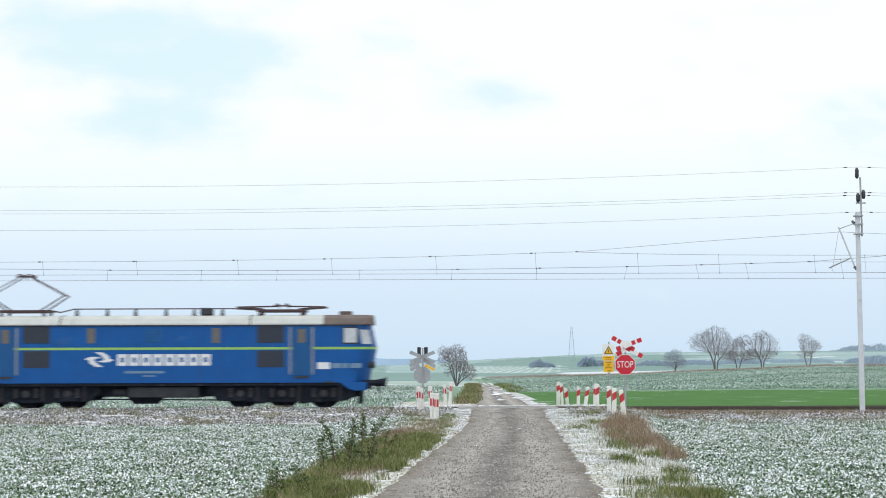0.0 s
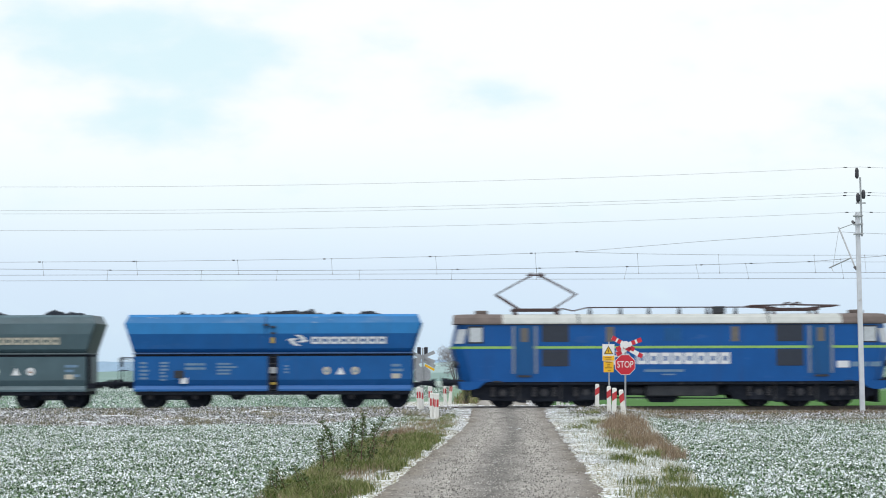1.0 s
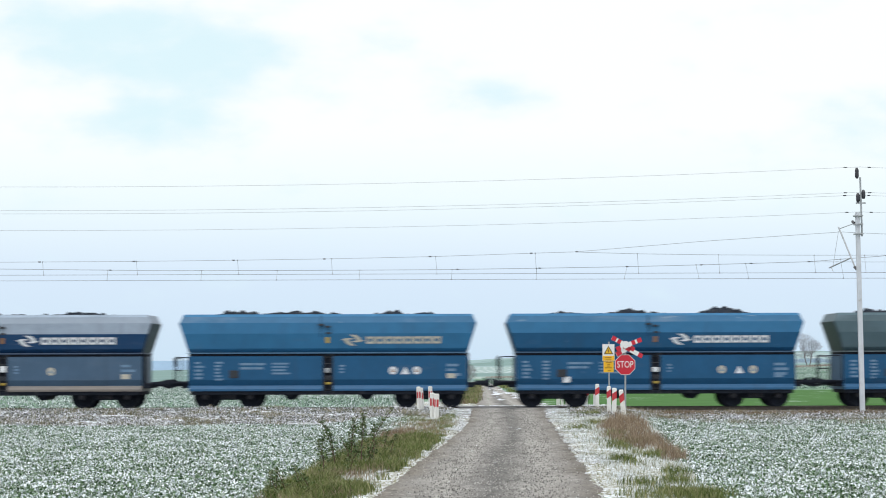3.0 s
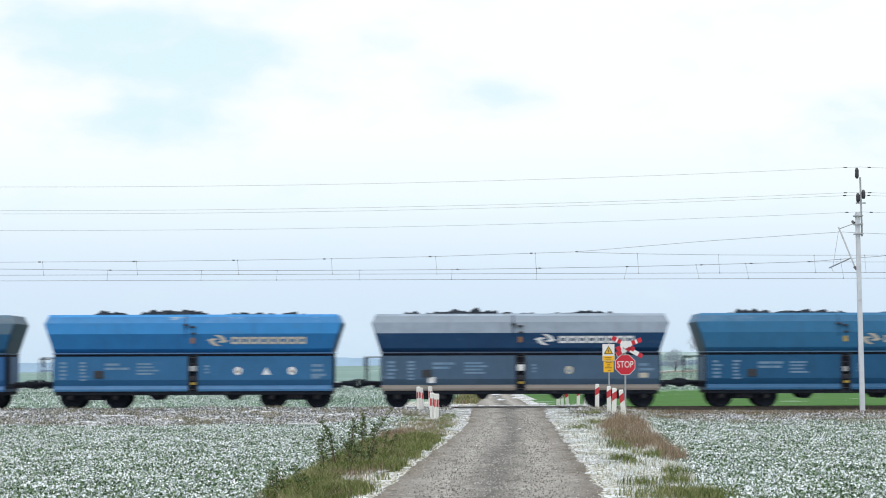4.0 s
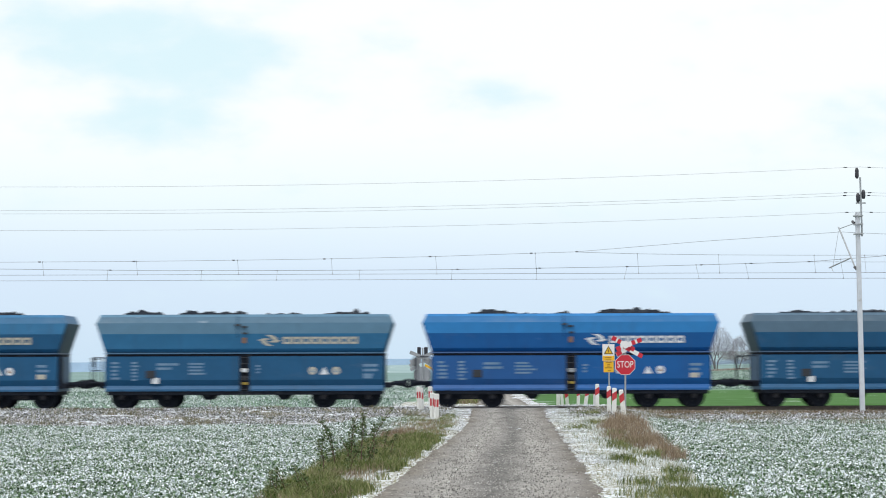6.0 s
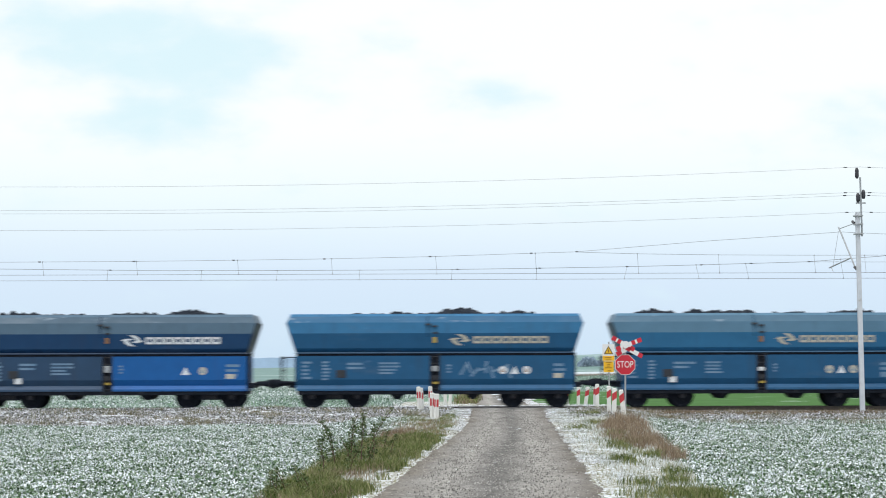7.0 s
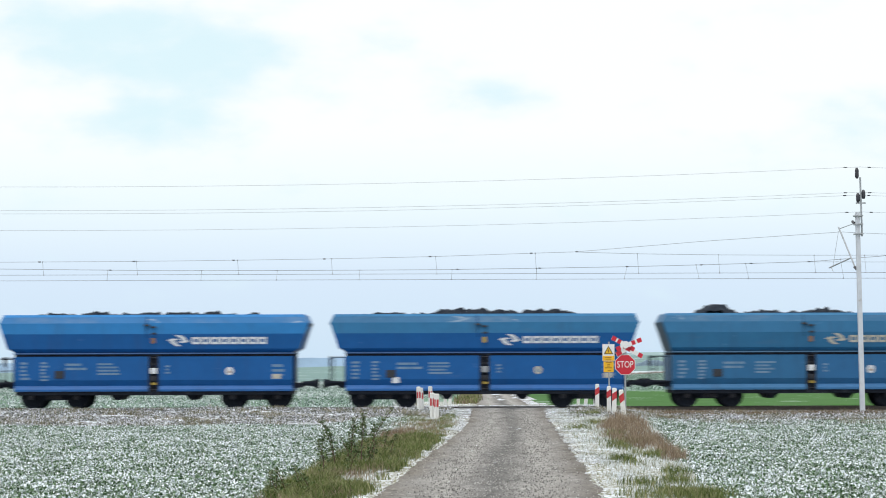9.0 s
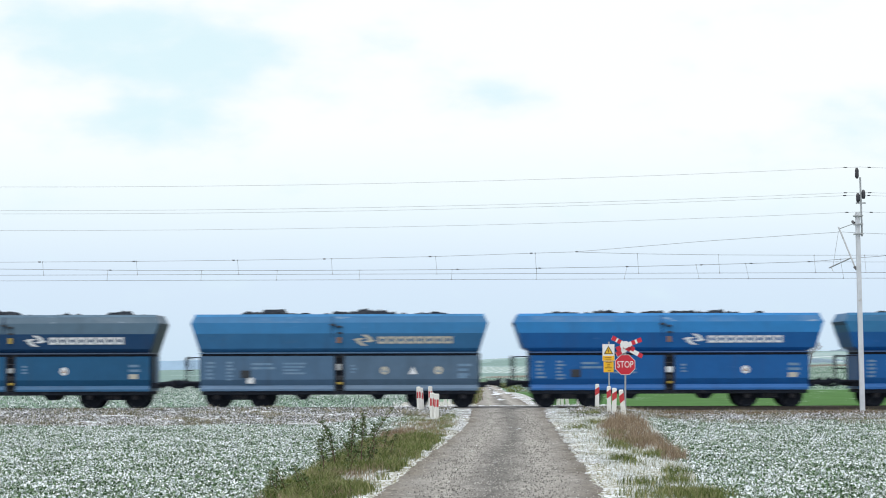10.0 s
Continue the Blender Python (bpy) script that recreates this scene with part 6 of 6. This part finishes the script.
WEEDS = [(-1.72, 39.6, 0.85, 21), (-1.9, 39.2, 0.6, 22), (-2.6, 40.2, 0.75, 23), (-1.55, 39.4, 0.55, 24), (-2.75, 31.2, 0.5, 25), (-2.2, 31.6, 0.36, 26), (-1.2, 42.5, 0.5, 27), (-2.35, 40.8, 0.9, 28), (-1.95, 40.0, 0.95, 1), (-1.75, 40.6, 1.10, 2), (-1.60, 40.2, 1.15, 3), (-2.25, 39.5, 0.70, 4), (-2.45, 39.0, 0.62, 5), (-2.1, 41.5, 0.75, 6), (-1.5, 41.0, 0.8, 7),
         (-2.65, 32.0, 0.46, 8), (-2.82, 31.8, 0.40, 9), (-2.45, 32.6, 0.42, 10), (-2.95, 32.4, 0.35, 11), (-2.3, 36.5, 0.45, 12), (-1.85, 37.5, 0.5, 13), (-1.4, 45, 0.5, 14), (-2.0, 44, 0.55, 15)]
for wx, wy, wh, ws in WEEDS:
    weed(wx, wy, wh, ws)


# ---- bare trees and bushes ----
def bare_tree(x, y, h, w, seed, name="tree", label="", stems=1, fork=0.2, points=1500, twig=M_TWIG, low=0.22, berries=None):
    """Grows limbs step by step towards points strewn through the crown; each limb is as thick as what it carries."""
    rng = np.random.default_rng(seed)
    t = thing(name, label, name, "trees beyond the field" if name == "tree" else "", at=(x, y, height(x, y)))
    # crown: a few overlapping lobes, so that the outline is uneven
    lobes = [(0.0, 0.0, 0.60, 0.24, 0.30)]
    for a in np.arange(0, 6.2, 0.62) + rng.uniform(0, 1):
        out, rx = rng.uniform(0.16, 0.36), rng.uniform(0.10, 0.19)
        lobes.append((out * math.cos(a), out * math.sin(a), rng.uniform(0.40, 0.90) - out * 0.45, rx, rx * rng.uniform(0.7, 1.1)))
    pts = []
    while len(pts) < points:
        q = rng.uniform((-0.5, -0.5, low), (0.5, 0.5, 1.0))
        for cx, cy, cz, rx, rz in lobes:
            k = ((q[0] - cx) / rx) ** 2 + ((q[1] - cy) / rx) ** 2 + ((q[2] - cz) / rz) ** 2
            if k < 1 and rng.random() < 0.25 + 0.75 * k:
                pts.append((q[0] * w, q[1] * w, q[2] * h))
                break
    pts = np.array(pts)
    step = 0.026 * h
    nodes, parent = [], []
    for s in range(stems):
        a = 6.28 * s / stems + rng.uniform(-0.5, 0.5)
        lean = (0.10 + 0.22 * rng.random()) * (stems > 1)
        last = -1
        for k in range(int(fork * h / step) + 3):
            z = k * step - 0.3
            nodes.append(np.array((math.cos(a) * (0.02 * h * (stems > 1) + lean * z), math.sin(a) * (0.02 * h * (stems > 1) + lean * z), z)))
            parent.append(last)
            last = len(nodes) - 1
    alive = np.ones(len(pts), bool)
    best, owner = np.full(len(pts), 1e9), np.zeros(len(pts), int)
    fresh = 0
    for _ in range(90):
        for i in range(fresh, len(nodes)):
            dd = np.linalg.norm(pts - nodes[i], axis=1)
            closer = dd < best
            best[closer], owner[closer] = dd[closer], i
        fresh = len(nodes)
        alive &= best > step * 1.15
        use = alive & (best < 0.42 * h)
        if not use.any():
            break
        for i in np.unique(owner[use]):
            pull = pts[use & (owner == i)] - nodes[i]
            d = (pull / np.linalg.norm(pull, axis=1)[:, None]).sum(0) + np.array((0, 0, 0.15)) + rng.normal(0, 0.22, 3)
            nodes.append(nodes[i] + d / (np.linalg.norm(d) + 1e-6) * step)
            parent.append(int(i))
        if len(nodes) > 7000:
            break
    n = len(nodes)
    tip = 0.0036 * h ** 0.5
    area = np.zeros(n)
    kids = np.bincount([p for p in parent if p >= 0], minlength=n)
    for i in range(n - 1, -1, -1):
        area[i] = max(area[i], tip ** 2.3)
        if parent[i] >= 0:
            area[parent[i]] += area[i]
    rad = area ** (1 / 2.3)
    trunk, fine = bmesh.new(), bmesh.new()
    for i in range(n):
        p = parent[i]
        if p >= 0:
            big = rad[i] > 0.010 * h
            tube(trunk if big else fine, [nodes[p], nodes[i]], [min(rad[p], rad[i] * 1.25), rad[i]], 6 if big else 3)
        if kids[i] <= 1 and nodes[i][2] > low * h:
            for _ in range(3 if kids[i] == 0 else 2):
                out = nodes[i] - nodes[p] if p >= 0 else np.array((0, 0, 1.0))
                d = out / (np.linalg.norm(out) + 1e-6) + rng.normal(0, 0.55, 3)
                tube(fine, [nodes[i], nodes[i] + d * step * rng.uniform(0.7, 2.3)], [tip * 0.9, tip * 0.4], 3)
    part("trunk", trunk, M_BARK, t)
    part("crown", fine, twig, t)
    if berries:
        cs = [nodes[i] + rng.normal(0, step * 0.3, 3) for i in range(n) if kids[i] == 0 for _ in range(2)]
        v, q = leaves(cs, 2, 0.06, 0.05, rng)
        from_arrays("withered_leaves", v, q, berries, "", "").parent = t
    return t


LBL = "bare winter tree with fine grey twigs"
bare_tree(57.0, 398, 10.6, 13.8, 11, label=LBL, stems=3, points=3400)
bare_tree(67.4, 402, 9.2, 11.2, 5, label=LBL, stems=3, points=2700)
bare_tree(62.6, 404, 8.0, 7.4, 41, label=LBL, stems=2, points=1500)
bare_tree(51.2, 420, 5.8, 7.2, 21, label="dense bare tree with haze painted into its blue-grey twigs", stems=1, fork=0.12, points=3600, twig=M_FARTWIG, low=0.08)
bare_tree(76.0, 396, 7.6, 7.0, 31, label=LBL, stems=2, points=1700)
bare_tree(1.4, 200, 4.9, 4.9, 51, name="bush", label="thorn bush with a few withered leaves beside the farm track", stems=7, fork=0.06, points=2400, low=0.10, berries=M_WITHERED)


def hedge_clump(x, y, w, h, seed, label):
    """Far shrub: a loose dome of small twig clumps with an uneven outline."""
    rng = np.random.default_rng(seed)
    cs = []
    for _ in range(1300):
        a, b = rng.uniform(-1, 1), rng.uniform(0, 1)
        top = (1 - a * a) ** 0.6 * (0.68 + 0.34 * noise.noise((a * 3.5, seed, 0)) + 0.14 * noise.noise((a * 11, seed, 4)))
        cs.append((x + a * w / 2, y + rng.normal(0, w * 0.15), height(x, y) + b * top * h))
    v, q = blades(cs, 3, h * 0.08, h * 0.22, h * 0.05, 0.9, h * 0.05, rng)
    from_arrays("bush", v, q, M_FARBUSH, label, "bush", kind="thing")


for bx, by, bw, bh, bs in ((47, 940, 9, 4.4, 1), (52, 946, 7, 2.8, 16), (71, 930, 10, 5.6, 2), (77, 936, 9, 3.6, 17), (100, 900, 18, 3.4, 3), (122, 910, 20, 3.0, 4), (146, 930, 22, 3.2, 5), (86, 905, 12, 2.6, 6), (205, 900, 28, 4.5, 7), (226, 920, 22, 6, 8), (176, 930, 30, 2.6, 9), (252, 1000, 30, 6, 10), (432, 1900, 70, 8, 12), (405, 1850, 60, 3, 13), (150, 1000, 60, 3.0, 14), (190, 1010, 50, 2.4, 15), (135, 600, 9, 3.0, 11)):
    hedge_clump(bx, by, bw, bh, bs, "leafless shrubs on the far slope, tinted pale blue for haze")


# Lattice grey is paled and blued, which paints the haze before it.
M_PYLON = plain("haze_tinted_lattice", (0.40, 0.46, 0.53), 0.7)


def pylon(x, y, h):
    t = thing("pylon", "thin grey lattice power pylon on the far slope", "pylon", at=(x, y, height(x, y)))
    w = lambda z: 1.9 * (1 - z / h) + 0.35
    for sx, sy in ((-1, -1), (1, -1), (1, 1), (-1, 1)):
        part("leg", tube(bmesh.new(), [(sx * w(0), sy * w(0), -1), (sx * w(h), sy * w(h), h)], 0.08, 4), M_PYLON, t)
    for k in range(9):
        z0, z1 = h * k / 9, h * (k + 1) / 9
        part("brace", tube(bmesh.new(), [(-w(z0), -w(z0), z0), (w(z1), -w(z1), z1)], 0.04, 4), M_PYLON, t)
        part("brace", tube(bmesh.new(), [(w(z0), w(z0), z0), (-w(z1), w(z1), z1)], 0.04, 4), M_PYLON, t)


pylon(81, 1200, 22.5)


# ---- crossing deck ----
def deck():
    for yc, dz in ((TRACK_A, 0.0), (TRACK_B, FAR_DROP)):
        for y0, y1 in ((yc - 1.75, yc - 0.80), (yc - 0.68, yc + 0.68), (yc + 0.80, yc + 1.75)):
            for k in range(5):
                x0 = 0.6 + k * 0.85 + (0.25 if yc > 83 else 0)
                tagged(part("crossing_panel", box(bmesh.new(), x0 + 0.01, x0 + 0.84, y0, y1, dz - 0.14, dz - 0.005, 0.01), M_CONCRETE), "grey concrete crossing panel between the rails", "panel", "panels of the crossing", kind="structure")


deck()


def sleepers():
    bm = loft(bmesh.new(), [[(-w, -1.25, z), (w, -1.25, z), (w, 1.25, z), (-w, 1.25, z)] for w, z in ((0.14, -0.3), (0.14, -0.19), (0.11, -0.168))])
    first = tagged(part("sleeper", bm, M_SLEEPER), "grey concrete railway sleeper in the ballast", "sleeper", "sleepers of the tracks")
    k = 0
    for yc in (TRACK_A, TRACK_B):
        for i in range(-45, 46):
            x = i * 0.6
            if 0.4 < x < 5.1:
                continue
            if k == 0:
                first.location = (x, yc, 0)
            else:
                copy_thing(first, pose(x, yc, FAR_DROP if yc == TRACK_B else 0))
            k += 1


sleepers()


# ---- motion of the train ----
# distance of each wagon's middle behind the locomotive's middle
BEHIND = [16.83 + v for v in (0.0, 13.75, 27.55, 41.35, 55.05, 68.85, 82.65, 96.50, 110.25, 124.0, 137.8, 151.65, 165.4, 179.35, 193.25, 207.1)]
V0, ACC, X0 = 21.86, -0.014, -12.2


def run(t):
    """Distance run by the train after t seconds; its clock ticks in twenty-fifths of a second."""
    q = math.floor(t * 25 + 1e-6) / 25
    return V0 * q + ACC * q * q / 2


def motions():
    times = [0.5 * k for k in range(21)]
    for ob, back in [(LOCO, 0.0)] + list(zip(TRAIN, BEHIND)):
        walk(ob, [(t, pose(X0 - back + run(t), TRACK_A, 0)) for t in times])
    steps = [k / 30 for k in range(301)]
    made = {}
    for w, ax, r in WHEELS:
        key = (ax, r)
        if key not in made:
            walk(w, [(t, pose(ax, 0, r, 0, math.degrees((V0 * t + ACC * t * t / 2) / r), 0)) for t in steps])
            made[key] = w
        else:
            src = made[key].animation_data
            w.rotation_mode = "QUATERNION"
            w.animation_data_create()
            w.animation_data.action = src.action
            w.animation_data.action_slot = src.action_slot


motions()
